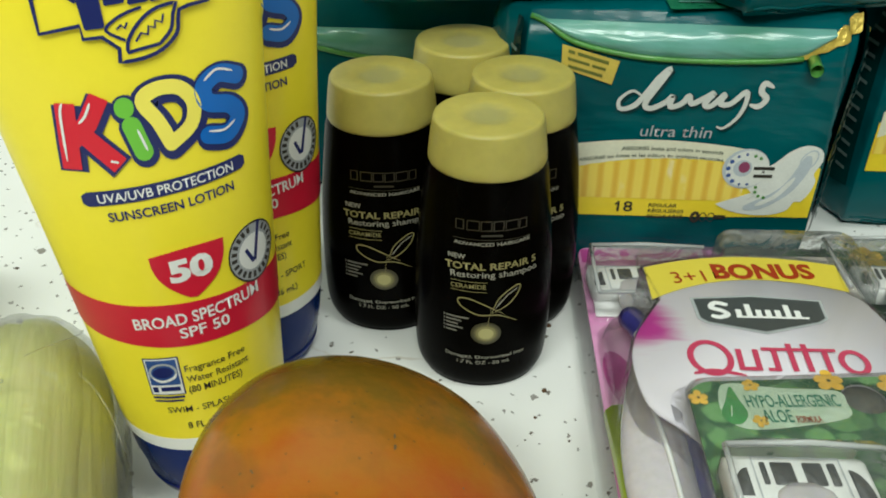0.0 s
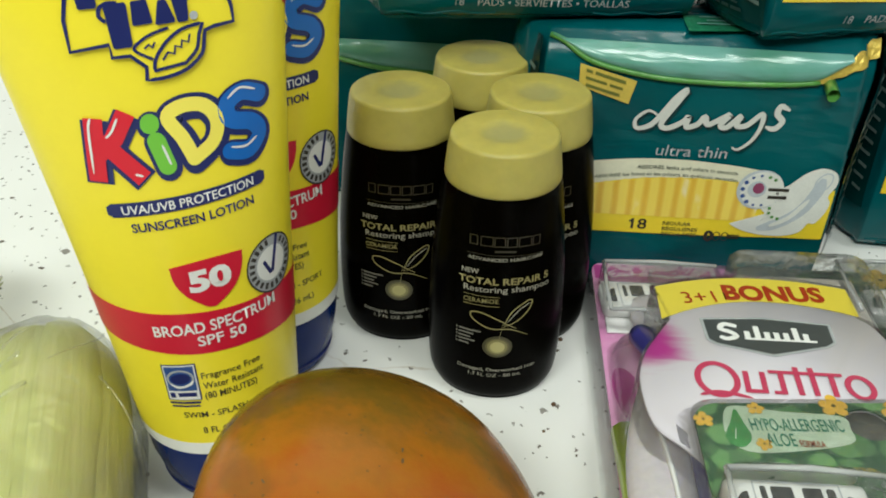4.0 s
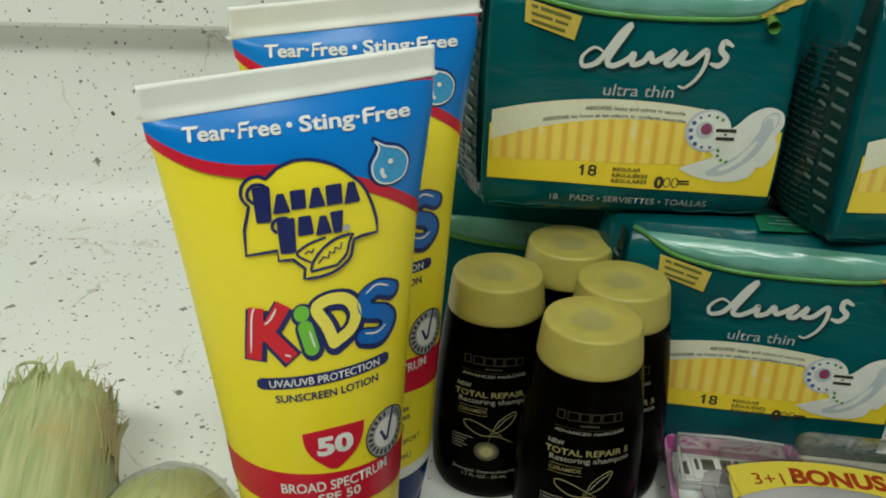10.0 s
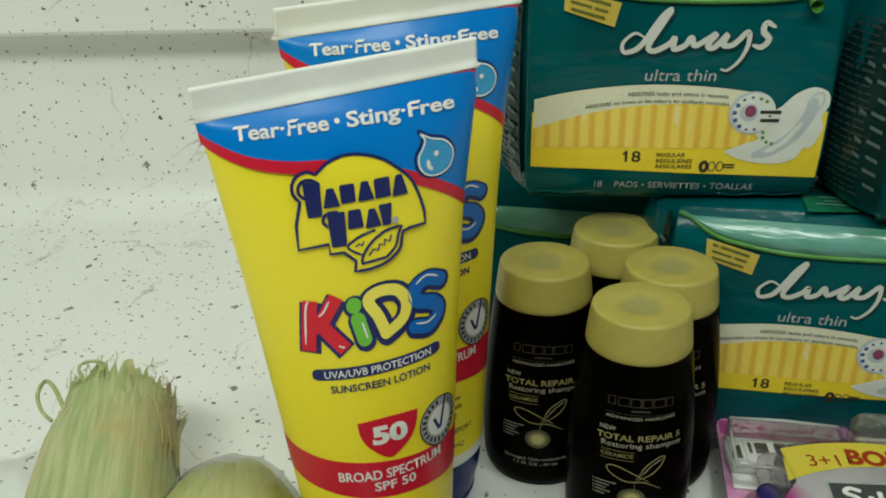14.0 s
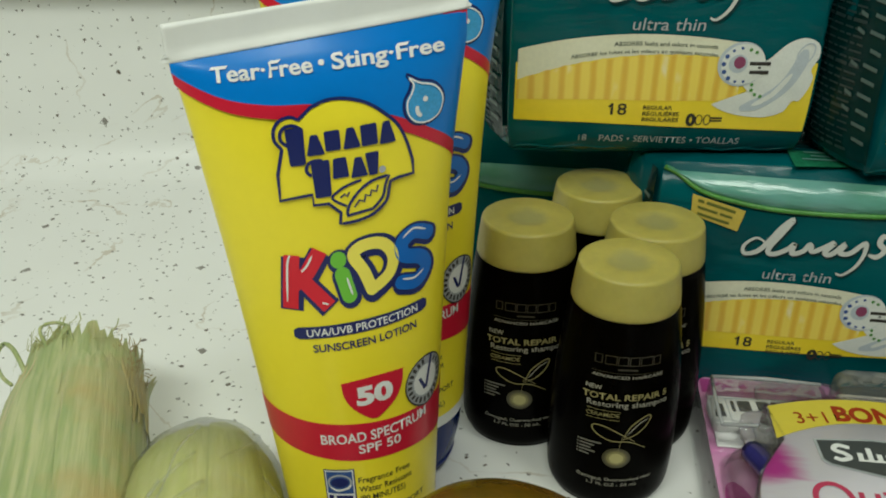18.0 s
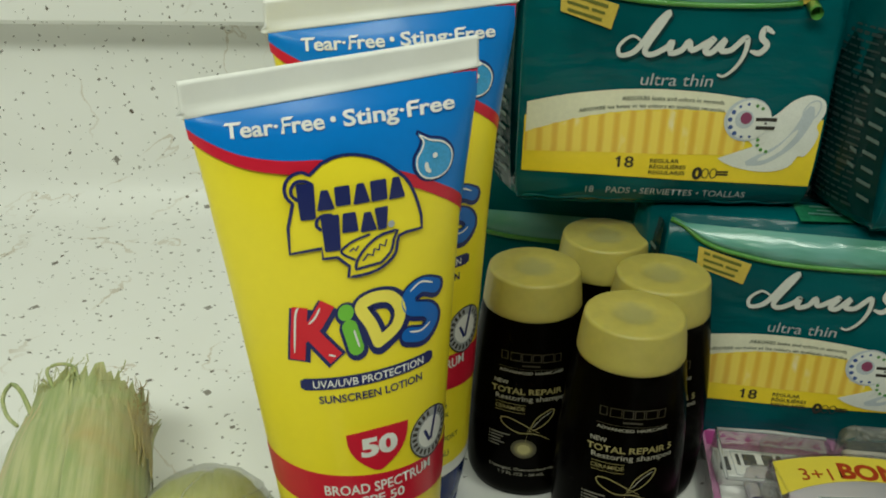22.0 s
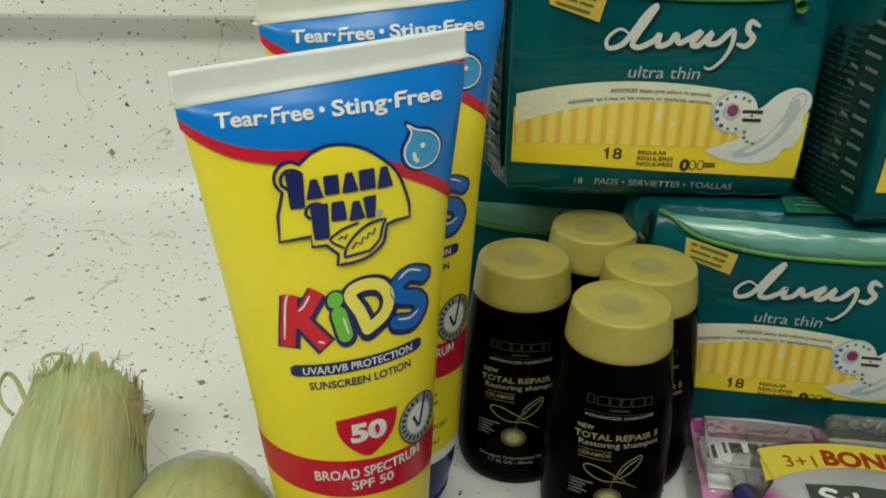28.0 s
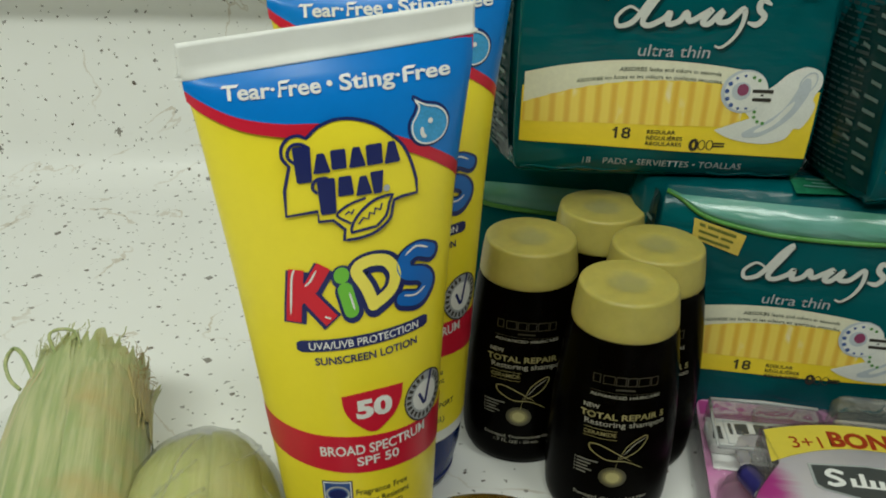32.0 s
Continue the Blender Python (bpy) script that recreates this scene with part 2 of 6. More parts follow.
def ramp_between(n, l, fac, a, b):
    mix = n.new("ShaderNodeMix")
    mix.data_type = "RGBA"
    for k, v in ((6, a), (7, b)):
        if isinstance(v, tuple):
            mix.inputs[k].default_value = (*v, 1)
        else:
            l.new(v, mix.inputs[k])
    l.new(fac, mix.inputs[0])
    return mix.outputs[2]


def span(n, l, value, lo, hi, smooth=True):
    k = n.new("ShaderNodeMapRange")
    k.interpolation_type = "SMOOTHSTEP" if smooth else "LINEAR"
    k.inputs[1].default_value, k.inputs[2].default_value = lo, hi
    l.new(value, k.inputs[0])
    return k.outputs[0]


def cap_material(name, gold, dull):
    """Pearly gold plastic, duller in the thumb dimple on top and a little cloudy."""
    m = material(name, gold, 0.42, bump=0.03, bump_scale=700, sub=0.35)
    n, l = m.node_tree.nodes, m.node_tree.links
    tc, sep = n.new("ShaderNodeTexCoord"), n.new("ShaderNodeSeparateXYZ")
    l.new(tc.outputs["Object"], sep.inputs[0])
    cloud = n.new("ShaderNodeTexNoise")
    cloud.inputs["Scale"].default_value, cloud.inputs["Detail"].default_value = 130, 4
    l.new(tc.outputs["Object"], cloud.inputs["Vector"])
    flat, dist = n.new("ShaderNodeCombineXYZ"), n.new("ShaderNodeVectorMath")
    dist.operation = "LENGTH"
    l.new(sep.outputs[0], flat.inputs[0])
    l.new(sep.outputs[1], flat.inputs[1])
    l.new(flat.outputs[0], dist.inputs[0])
    wob = n.new("ShaderNodeMath")
    wob.operation = "MULTIPLY_ADD"
    wob.inputs[1].default_value = 0.006
    l.new(cloud.outputs["Fac"], wob.inputs[0])
    l.new(dist.outputs["Value"], wob.inputs[2])
    near = span(n, l, wob.outputs[0], 0.0130, 0.0060)
    high = span(n, l, sep.outputs[2], 0.0992, 0.1000)
    both = n.new("ShaderNodeMath")
    both.operation = "MULTIPLY"
    l.new(near, both.inputs[0])
    l.new(high, both.inputs[1])
    tone = ramp_between(n, l, span(n, l, cloud.outputs["Fac"], 0.3, 0.7), tuple(c * 0.93 for c in gold), tuple(min(1, c * 1.06) for c in gold))
    l.new(ramp_between(n, l, both.outputs[0], tone, dull), n["Principled BSDF"].inputs["Base Color"])
    return m


def wrapper_material(name, colour, rough, relief, other=None, spec=0.2):
    """Glossy plastic wrapper with stretched wrinkles."""
    m = material(name, colour, rough, spec=spec)
    n, l = m.node_tree.nodes, m.node_tree.links
    b = n["Principled BSDF"]
    tc, mp = n.new("ShaderNodeTexCoord"), n.new("ShaderNodeMapping")
    mp.inputs["Scale"].default_value = (0.45, 1.0, 1.3)
    mp.inputs["Rotation"].default_value = (0.0, 0.12, 0.0)
    l.new(tc.outputs["Object"], mp.inputs[0])
    big, fine, tone = n.new("ShaderNodeTexNoise"), n.new("ShaderNodeTexNoise"), n.new("ShaderNodeTexNoise")
    big.inputs["Scale"].default_value, big.inputs["Detail"].default_value, big.inputs["Distortion"].default_value = 48, 2, 0.8
    fine.inputs["Scale"].default_value, fine.inputs["Detail"].default_value = 260, 3
    tone.inputs["Scale"].default_value, tone.inputs["Detail"].default_value = 26, 4
    for t in (big, fine):
        l.new(mp.outputs[0], t.inputs["Vector"])
    l.new(tc.outputs["Object"], tone.inputs["Vector"])
    add, bump = n.new("ShaderNodeMath"), n.new("ShaderNodeBump")
    add.operation, add.inputs[1].default_value = "MULTIPLY_ADD", 0.12
    l.new(fine.outputs["Fac"], add.inputs[0])
    l.new(big.outputs["Fac"], add.inputs[2])
    bump.inputs["Strength"].default_value, bump.inputs["Distance"].default_value = relief, 0.004
    l.new(add.outputs[0], bump.inputs["Height"])
    l.new(bump.outputs[0], b.inputs["Normal"])
    second = other or tuple(c * 0.72 for c in colour)
    l.new(ramp_between(n, l, span(n, l, tone.outputs["Fac"], 0.4, 0.66), colour, second), b.inputs["Base Color"])
    return m


def pad_material(name, deep, light, white):
    """Printed row of folded pads: soft upright folds with pale tops."""
    m = material(name, light, 0.32, coat=0.2)
    n, l = m.node_tree.nodes, m.node_tree.links
    tc, wave, spot = n.new("ShaderNodeTexCoord"), n.new("ShaderNodeTexWave"), n.new("ShaderNodeTexNoise")
    wave.bands_direction = "X"
    wave.inputs["Scale"].default_value, wave.inputs["Distortion"].default_value = 53.0, 0.5
    wave.inputs["Detail"].default_value, wave.inputs["Detail Scale"].default_value = 2, 1.6
    spot.inputs["Scale"].default_value, spot.inputs["Detail"].default_value = 75, 2
    l.new(tc.outputs["Object"], wave.inputs["Vector"])
    l.new(tc.outputs["Object"], spot.inputs["Vector"])
    fold = ramp_between(n, l, span(n, l, wave.outputs["Fac"], -0.1, 0.75), deep, light)
    glint = n.new("ShaderNodeMath")
    glint.operation = "MULTIPLY"
    l.new(span(n, l, wave.outputs["Fac"], 0.45, 1.0), glint.inputs[0])
    l.new(span(n, l, spot.outputs["Fac"], 0.55, 0.72), glint.inputs[1])
    l.new(ramp_between(n, l, glint.outputs[0], fold, white), n["Principled BSDF"].inputs["Base Color"])
    return m


def petal_card_material(name, base, petal):
    """White card with two magenta petals that fade inwards from its edges."""
    m = material(name, base, 0.32, coat=0.3)
    n, l = m.node_tree.nodes, m.node_tree.links
    tc, t = n.new("ShaderNodeTexCoord"), n.new("ShaderNodeTexNoise")
    t.inputs["Scale"].default_value, t.inputs["Detail"].default_value, t.inputs["Distortion"].default_value = 110, 3, 0.6
    mp = n.new("ShaderNodeMapping")
    mp.inputs["Rotation"].default_value, mp.inputs["Scale"].default_value = (0, 0, -0.7), (0.35, 1.6, 1)
    l.new(tc.outputs["Object"], mp.inputs[0])
    l.new(mp.outputs[0], t.inputs["Vector"])
    total = None
    for x, y, w, h in ((0.0765, 0.2400, 0.0155, 0.0165), (0.1600, 0.2280, 0.012, 0.013)):
        k, d = n.new("ShaderNodeMapping"), n.new("ShaderNodeVectorMath")
        k.vector_type = "POINT"
        k.inputs["Scale"].default_value = (1 / w, 1 / h, 0)
        k.inputs["Location"].default_value = (-x / w, -y / h, 0)
        d.operation = "LENGTH"
        l.new(tc.outputs["Object"], k.inputs[0])
        l.new(k.outputs[0], d.inputs[0])
        mix = n.new("ShaderNodeMath")
        mix.operation, mix.inputs[1].default_value = "MULTIPLY_ADD", 0.9
        l.new(t.outputs["Fac"], mix.inputs[0])
        l.new(d.outputs["Value"], mix.inputs[2])
        one = span(n, l, mix.outputs[0], 1.5, 0.75)
        if total is None:
            total = one
        else:
            mx = n.new("ShaderNodeMath")
            mx.operation = "MAXIMUM"
            l.new(total, mx.inputs[0])
            l.new(one, mx.inputs[1])
            total = mx.outputs[0]
    l.new(ramp_between(n, l, total, base, petal), n["Principled BSDF"].inputs["Base Color"])
    return m


def husk_material(name, pale, green, brown, streak=1.0, relief=0.5):
    """Corn husk: fine lengthwise fibres, pale green to straw."""
    m = material(name, pale, 0.5, sub=0.15)
    n, l = m.node_tree.nodes, m.node_tree.links
    b = n["Principled BSDF"]
    tc, mp = n.new("ShaderNodeTexCoord"), n.new("ShaderNodeMapping")
    mp.inputs["Scale"].default_value = (1, 0.06, 1)
    l.new(tc.outputs["Object"], mp.inputs[0])
    fib, blot = n.new("ShaderNodeTexNoise"), n.new("ShaderNodeTexNoise")
    fib.inputs["Scale"].default_value, fib.inputs["Detail"].default_value = 420, 4
    blot.inputs["Scale"].default_value, blot.inputs["Detail"].default_value = 26, 4
    l.new(mp.outputs[0], fib.inputs["Vector"])
    l.new(tc.outputs["Object"], blot.inputs["Vector"])
    c1, c2 = n.new("ShaderNodeMix"), n.new("ShaderNodeMix")
    c1.data_type = c2.data_type = "RGBA"
    r1, r2 = n.new("ShaderNodeMapRange"), n.new("ShaderNodeMapRange")
    r1.inputs[1].default_value, r1.inputs[2].default_value = 0.35, 0.65
    r2.inputs[1].default_value, r2.inputs[2].default_value, r2.inputs[4].default_value = 0.5, 0.68, 0.8 * streak
    l.new(fib.outputs["Fac"], r1.inputs[0])
    l.new(blot.outputs["Fac"], r2.inputs[0])
    c1.inputs[6].default_value, c1.inputs[7].default_value = (*pale, 1), (*green, 1)
    c2.inputs[7].default_value = (*brown, 1)
    l.new(r1.outputs[0], c1.inputs[0])
    l.new(c1.outputs[2], c2.inputs[6])
    l.new(r2.outputs[0], c2.inputs[0])
    l.new(c2.outputs[2], b.inputs["Base Color"])
    k = n.new("ShaderNodeBump")
    k.inputs["Strength"].default_value, k.inputs["Distance"].default_value = relief, 0.0015
    l.new(fib.outputs["Fac"], k.inputs["Height"])
    l.new(k.outputs[0], b.inputs["Normal"])
    return m


def foliage_card_material(name, dark, light):
    """Printed leaf pattern of a green card: overlapping leaves of several greens with dark gaps."""
    m = material(name, dark, 0.35, coat=0.12)
    n, l = m.node_tree.nodes, m.node_tree.links
    tc, t, warp, v, sep = n.new("ShaderNodeTexCoord"), n.new("ShaderNodeTexNoise"), n.new("ShaderNodeMix"), n.new("ShaderNodeTexVoronoi"), n.new("ShaderNodeSeparateColor")
    t.inputs["Scale"].default_value, t.inputs["Detail"].default_value = 90, 3
    warp.data_type, warp.blend_type = "RGBA", "ADD"
    warp.inputs[0].default_value = 0.009
    l.new(tc.outputs["Object"], t.inputs["Vector"])
    l.new(tc.outputs["Object"], warp.inputs[6])
    l.new(t.outputs["Color"], warp.inputs[7])
    v.inputs["Scale"].default_value = 115
    l.new(warp.outputs[2], v.inputs["Vector"])
    l.new(v.outputs["Color"], sep.inputs[0])
    leaf = ramp_between(n, l, span(n, l, sep.outputs[0], 0.15, 0.95), tuple(0.6 * a + 0.4 * b for a, b in zip(dark, light)), light)
    l.new(ramp_between(n, l, span(n, l, v.outputs["Distance"], 0.42, 0.56), leaf, dark), n["Principled BSDF"].inputs["Base Color"])
    return m


def blush_card_material(name, base, blush, scale=45.0, low=0.5, high=0.62):
    """Printed card with soft pink petals on a pale ground."""
    m = material(name, base, 0.35, coat=0.4)
    n, l = m.node_tree.nodes, m.node_tree.links
    tc, t = n.new("ShaderNodeTexCoord"), n.new("ShaderNodeTexNoise")
    t.inputs["Scale"].default_value, t.inputs["Detail"].default_value, t.inputs["Distortion"].default_value = scale, 3, 1.0
    l.new(tc.outputs["Object"], t.inputs["Vector"])
    ramp = n.new("ShaderNodeMapRange")
    ramp.inputs[1].default_value, ramp.inputs[2].default_value = low, high
    l.new(t.outputs["Fac"], ramp.inputs[0])
    mix = n.new("ShaderNodeMix")
    mix.data_type = "RGBA"
    mix.inputs[6].default_value, mix.inputs[7].default_value = (*base, 1), (*blush, 1)
    l.new(ramp.outputs[0], mix.inputs[0])
    l.new(mix.outputs[2], n["Principled BSDF"].inputs["Base Color"])
    return m


LAMINATE = laminate_material()
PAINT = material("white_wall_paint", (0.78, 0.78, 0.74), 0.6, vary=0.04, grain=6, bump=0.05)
# tone for the unseen room, set dark to limit fill light and reflections
ROOM_DIM = material("dimmed_room_tone", (0.42, 0.405, 0.37), 0.7, vary=0.06, grain=4, bump=0.05)
FLOOR = material("dull_floor", (0.3, 0.26, 0.21), 0.5, vary=0.15, grain=5)
LAMP_WHITE = material("lamp_white", (0.85, 0.85, 0.85), 0.4)
YELLOW = material("tube_yellow", (0.95, 0.79, 0.035), 0.3, vary=0.02, grain=30, coat=0.08, spec=0.35)
TUBE_WHITE = material("tube_white", (0.88, 0.88, 0.84), 0.35, vary=0.02, coat=0.08, spec=0.35)
TUBE_BLUE = material("print_blue", (0.001, 0.2016, 0.6696), 0.3, vary=0.03, coat=0.08, spec=0.35)
RED = material("print_red", (0.64, 0.014, 0.042), 0.3, vary=0.03, coat=0.08, spec=0.35)
NAVY = material("print_navy", (0.012, 0.02, 0.13), 0.32, coat=0.08, spec=0.35)
LOGO_BLUE = material("print_logo_blue", (0.03, 0.09, 0.3), 0.32, vary=0.1, grain=200)
INK = material("print_ink", (0.03, 0.025, 0.02), 0.4)
WHITE_INK = material("print_white", (0.82, 0.82, 0.8), 0.35, coat=0.08, spec=0.35)
GREY_INK = material("print_grey", (0.42, 0.44, 0.46), 0.35, coat=0.08, spec=0.35)
LETTER_RED = material("letter_red", (0.72, 0.01, 0.03), 0.28, coat=0.08, spec=0.35)
DROP_BLUE = material("print_drop_blue", (0.06, 0.36, 0.7), 0.28, vary=0.2, grain=160, coat=0.08, spec=0.35)
LETTER_GREEN = material("letter_green", (0.18, 0.56, 0.05), 0.28, coat=0.08, spec=0.35)
LETTER_BLUE = material("letter_blue", (0.004, 0.14, 0.54), 0.28, coat=0.08, spec=0.35)
LETTER_YELLOW = material("letter_yellow", (0.95, 0.82, 0.12), 0.28, coat=0.08, spec=0.35)
CAP_BLUE = material("cap_blue", (0.002, 0.022, 0.16), 0.26, vary=0.06, spec=0.16)
BOTTLE = material("bottle_brown_black", (0.0013, 0.0010, 0.0005), 0.24, vary=0.1, spec=0.03)
GOLD_CAP = cap_material("cap_gold", (0.46, 0.395, 0.095), (0.33, 0.315, 0.14))
GOLD_INK = material("print_gold", (0.27, 0.23, 0.09), 0.35)
PALE_INK = material("print_pale", (0.32, 0.3, 0.24), 0.35)
FAINT_INK = material("print_faint_bronze", (0.035, 0.029, 0.015), 0.3)
SIDE_PALE = material("print_side_pale", (0.10, 0.15, 0.14), 0.4)
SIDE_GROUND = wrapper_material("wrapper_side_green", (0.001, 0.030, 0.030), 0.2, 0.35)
SIDE_INK = material("print_side_grey", (0.022, 0.042, 0.042), 0.4)
BAND_INK = material("print_band_ink", (0.09, 0.11, 0.08), 0.35)
FLOURISH = material("print_silver_white", (0.6, 0.61, 0.57), 0.35, vary=0.06, grain=120)
SEED = material("print_seed_glow", (0.46, 0.41, 0.17), 0.35)
SEED_HALO = material("print_seed_halo", (0.24, 0.21, 0.08), 0.35)
SEED_DIM = material("print_seed_dim", (0.12, 0.105, 0.04), 0.33)
SMALL_INK = material("print_small_grey", (0.17, 0.16, 0.13), 0.35)
SEED_EDGE = material("print_seed_edge", (0.055, 0.047, 0.018), 0.3)
SCAR = material("mango_scar", (0.1, 0.05, 0.015), 0.6, vary=0.3, grain=400)
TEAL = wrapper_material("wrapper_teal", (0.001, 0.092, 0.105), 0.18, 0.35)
TEAL_DARK = material("wrapper_teal_seam", (0.0015, 0.035, 0.04), 0.36, vary=0.15, grain=20, bump=0.2, bump_scale=60, spec=0.3)
TEAL_PALE = wrapper_material("wrapper_pale_window", (0.16, 0.38, 0.33), 0.2, 0.5, (0.10, 0.31, 0.22), 0.7)
WRAP_GREEN = material("wrapper_green_zip", (0.085, 0.27, 0.05), 0.3, vary=0.25, grain=80, bump=0.2, bump_scale=300, coat=0.3)
TOP_GREEN = material("wrapper_top_green", (0.02, 0.2, 0.1), 0.25, vary=0.35, grain=60, bump=0.3, bump_scale=90)
WRAP_GOLD = material("wrapper_gold_tab", (0.62, 0.45, 0.08), 0.3, metal=0.4, vary=0.3, grain=150, bump=0.4, bump_scale=400)
PACK_YELLOW = material("print_pack_yellow", (0.88, 0.66, 0.03), 0.3, vary=0.04, coat=0.2)
PAD_YELLOW = pad_material("print_pad_folds", (0.78, 0.47, 0.05), (0.9, 0.68, 0.11), (0.88, 0.82, 0.62))
BAND_PALE = material("print_band_cream", (0.76, 0.74, 0.56), 0.32, vary=0.08, grain=60, coat=0.2)
PAD_WHITE = material("print_pad_white", (0.74, 0.75, 0.7), 0.32, vary=0.08, grain=160, coat=0.3)
PAD_BLUE = material("print_pad_blue", (0.5, 0.55, 0.59), 0.32, vary=0.1, grain=160, coat=0.3)
MAROON = material("print_maroon", (0.26, 0.05, 0.12), 0.32)
DOT_BLUE = material("print_dot_blue", (0.05, 0.1, 0.3), 0.32)
CLEAR = clear_material("clear_blister_plastic", (0.997, 0.998, 0.997), 0.06, 0.6, 0.45, 80, 0.04)
CLEAR_EDGE = clear_material("clear_blister_edge", (0.985, 0.99, 0.99), 0.08, 0.55, 0.4, 90, 0.045)
# strong white haze imitates the bright highlights along bubble edges
GLINT_RIM = clear_material("milky_glint_rim", (0.98, 0.99, 0.99), 0.1, 0.9, 0.3, 90, 0.42)
TRAY_WHITE = material("tray_white", (0.86, 0.85, 0.84), 0.35, vary=0.08, grain=90)
FILM = clear_material("clinging_film", (0.98, 0.985, 0.97), 0.12, 0.5, 0.9, 40, 0.035)
PINK_CARD = blush_card_material("card_pink", (0.76, 0.36, 0.6), (0.62, 0.16, 0.44), 24.0, 0.38, 0.72)
MAGENTA = material("card_magenta", (0.5, 0.07, 0.3), 0.35, vary=0.06, coat=0.3)
WHITE_CARD = petal_card_material("card_white_petals", (0.74, 0.70, 0.77), (0.55, 0.06, 0.33))
LOGO_PINK = material("print_logo_pink", (0.52, 0.045, 0.11), 0.35)
BADGE = material("print_badge_grey", (0.06, 0.066, 0.068), 0.35, vary=0.1, grain=120)
BADGE_RIM = material("print_badge_rim", (0.4, 0.42, 0.43), 0.35)
BANNER = material("banner_yellow", (0.72, 0.58, 0.06), 0.32, vary=0.03, coat=0.3)
FLAG_INK = material("print_flag_olive", (0.12, 0.13, 0.02), 0.4)
FLAG_GOLD = material("flag_gold", (0.55, 0.41, 0.07), 0.3, vary=0.12, grain=120, bump=0.1, coat=0.2)
BANNER_RED = material("banner_red", (0.36, 0.035, 0.006), 0.35)
GREEN_CARD = foliage_card_material("card_green_leaves", (0.016, 0.085, 0.028), (0.16, 0.36, 0.12))
ALOE_PALE = foliage_card_material("card_aloe_panel", (0.5, 0.62, 0.46), (0.6, 0.7, 0.56))
ALOE_INK = material("print_aloe_green", (0.02, 0.2, 0.12), 0.35)
ALOE_DROP = material("print_drop_green", (0.05, 0.26, 0.06), 0.3, vary=0.3, grain=250)
FLOWER = material("print_flower_orange", (0.78, 0.46, 0.05), 0.35, vary=0.15, grain=300)
FLOWER_EYE = material("print_flower_eye", (0.12, 0.1, 0.02), 0.35)
GUARD = material("razor_guard_white", (0.78, 0.78, 0.76), 0.28, vary=0.03, coat=0.3)
GUARD_SLOT = material("razor_guard_slot", (0.06, 0.06, 0.06), 0.4)
LAVENDER = material("razor_body_lavender", (0.55, 0.51, 0.53), 0.25, vary=0.1, coat=0.3, sub=0.3)
VIOLET = material("razor_grip_violet", (0.05, 0.045, 0.24), 0.3, vary=0.15, coat=0.3)
LIME = material("razor_lime", (0.42, 0.55, 0.02), 0.35, vary=0.1, coat=0.3)
HOLE = material("card_hole_shade", (0.1, 0.09, 0.075), 0.6, vary=0.2)
MANGO = mango_material()
HUSK = husk_material("corn_husk", (0.52, 0.53, 0.27), (0.33, 0.40, 0.16), (0.50, 0.40, 0.17), 1.2)
HUSK_WRAPPED = husk_material("corn_husk_pale", (0.60, 0.60, 0.24), (0.53, 0.55, 0.18), (0.60, 0.56, 0.26), 0.7, 0.4)
HUSK_TAN = husk_material("corn_husk_tan", (0.46, 0.38, 0.17), (0.42, 0.38, 0.16), (0.34, 0.25, 0.09))
HUSK_STRAW = husk_material("corn_husk_straw", (0.58, 0.50, 0.29), (0.50, 0.45, 0.23), (0.46, 0.36, 0.17))
TRAY_BEIGE = material("tray_beige", (0.5, 0.46, 0.41), 0.3, vary=0.06, coat=0.2)
SILK = material("corn_silk", (0.36, 0.36, 0.13), 0.5, vary=0.3, grain=120)
SILK_BROWN = material("corn_silk_brown", (0.36, 0.26, 0.1), 0.55, vary=0.35, grain=160)
CRUMB = material("brown_crumb", (0.1, 0.05, 0.02), 0.8)


# ---- building helpers ----
def mesh_object(name, bm, mat, smooth=True):
    me = bpy.data.meshes.new(name)
    bmesh.ops.recalc_face_normals(bm, faces=bm.faces)
    bm.to_mesh(me)
    bm.free()
    for f in me.polygons:
        f.use_smooth = smooth
    me.materials.append(mat)
    return new(name, me)


def part(name, bm, mat, parent, label="", smooth=True):
    ob = mesh_object(name, bm, mat, smooth)
    ob.parent = parent
    return tagged(ob, label)


def thing(name, m, label, category, group=""):
    ob = new(name)
    ob.empty_display_size = 0.01
    ob.matrix_world = m
    return tagged(ob, label, category, group)


def frame_matrix(origin, x_dir, z_dir):
    z = Vector(z_dir).normalized()
    x = (Vector(x_dir) - z * Vector(x_dir).dot(z)).normalized()
    y = z.cross(x)
    m = Matrix((x, y, z)).transposed().to_4x4()
    m.translation = Vector(origin)
    return m


def rings(sections, closed=True, cap_low=True, cap_high=True):
    """A skin through rings of points that all have the same number."""
    bm = bmesh.new()
    rows = [[bm.verts.new(p) for p in ring] for ring in sections]
    for a, b in zip(rows, rows[1:]):
        n = len(a)
        for i in range(n if closed else n - 1):
            bm.faces.new((a[i], a[(i + 1) % n], b[(i + 1) % n], b[i]))
    if closed and cap_low:
        bm.faces.new(rows[0][::-1])
    if closed and cap_high:
        bm.faces.new(rows[-1])
    return bm


def lathe(profile, n=48, squash=1.0):
    return rings([[(r * math.cos(2 * math.pi * i / n), r * squash * math.sin(2 * math.pi * i / n), z) for i in range(n)] for r, z in profile])


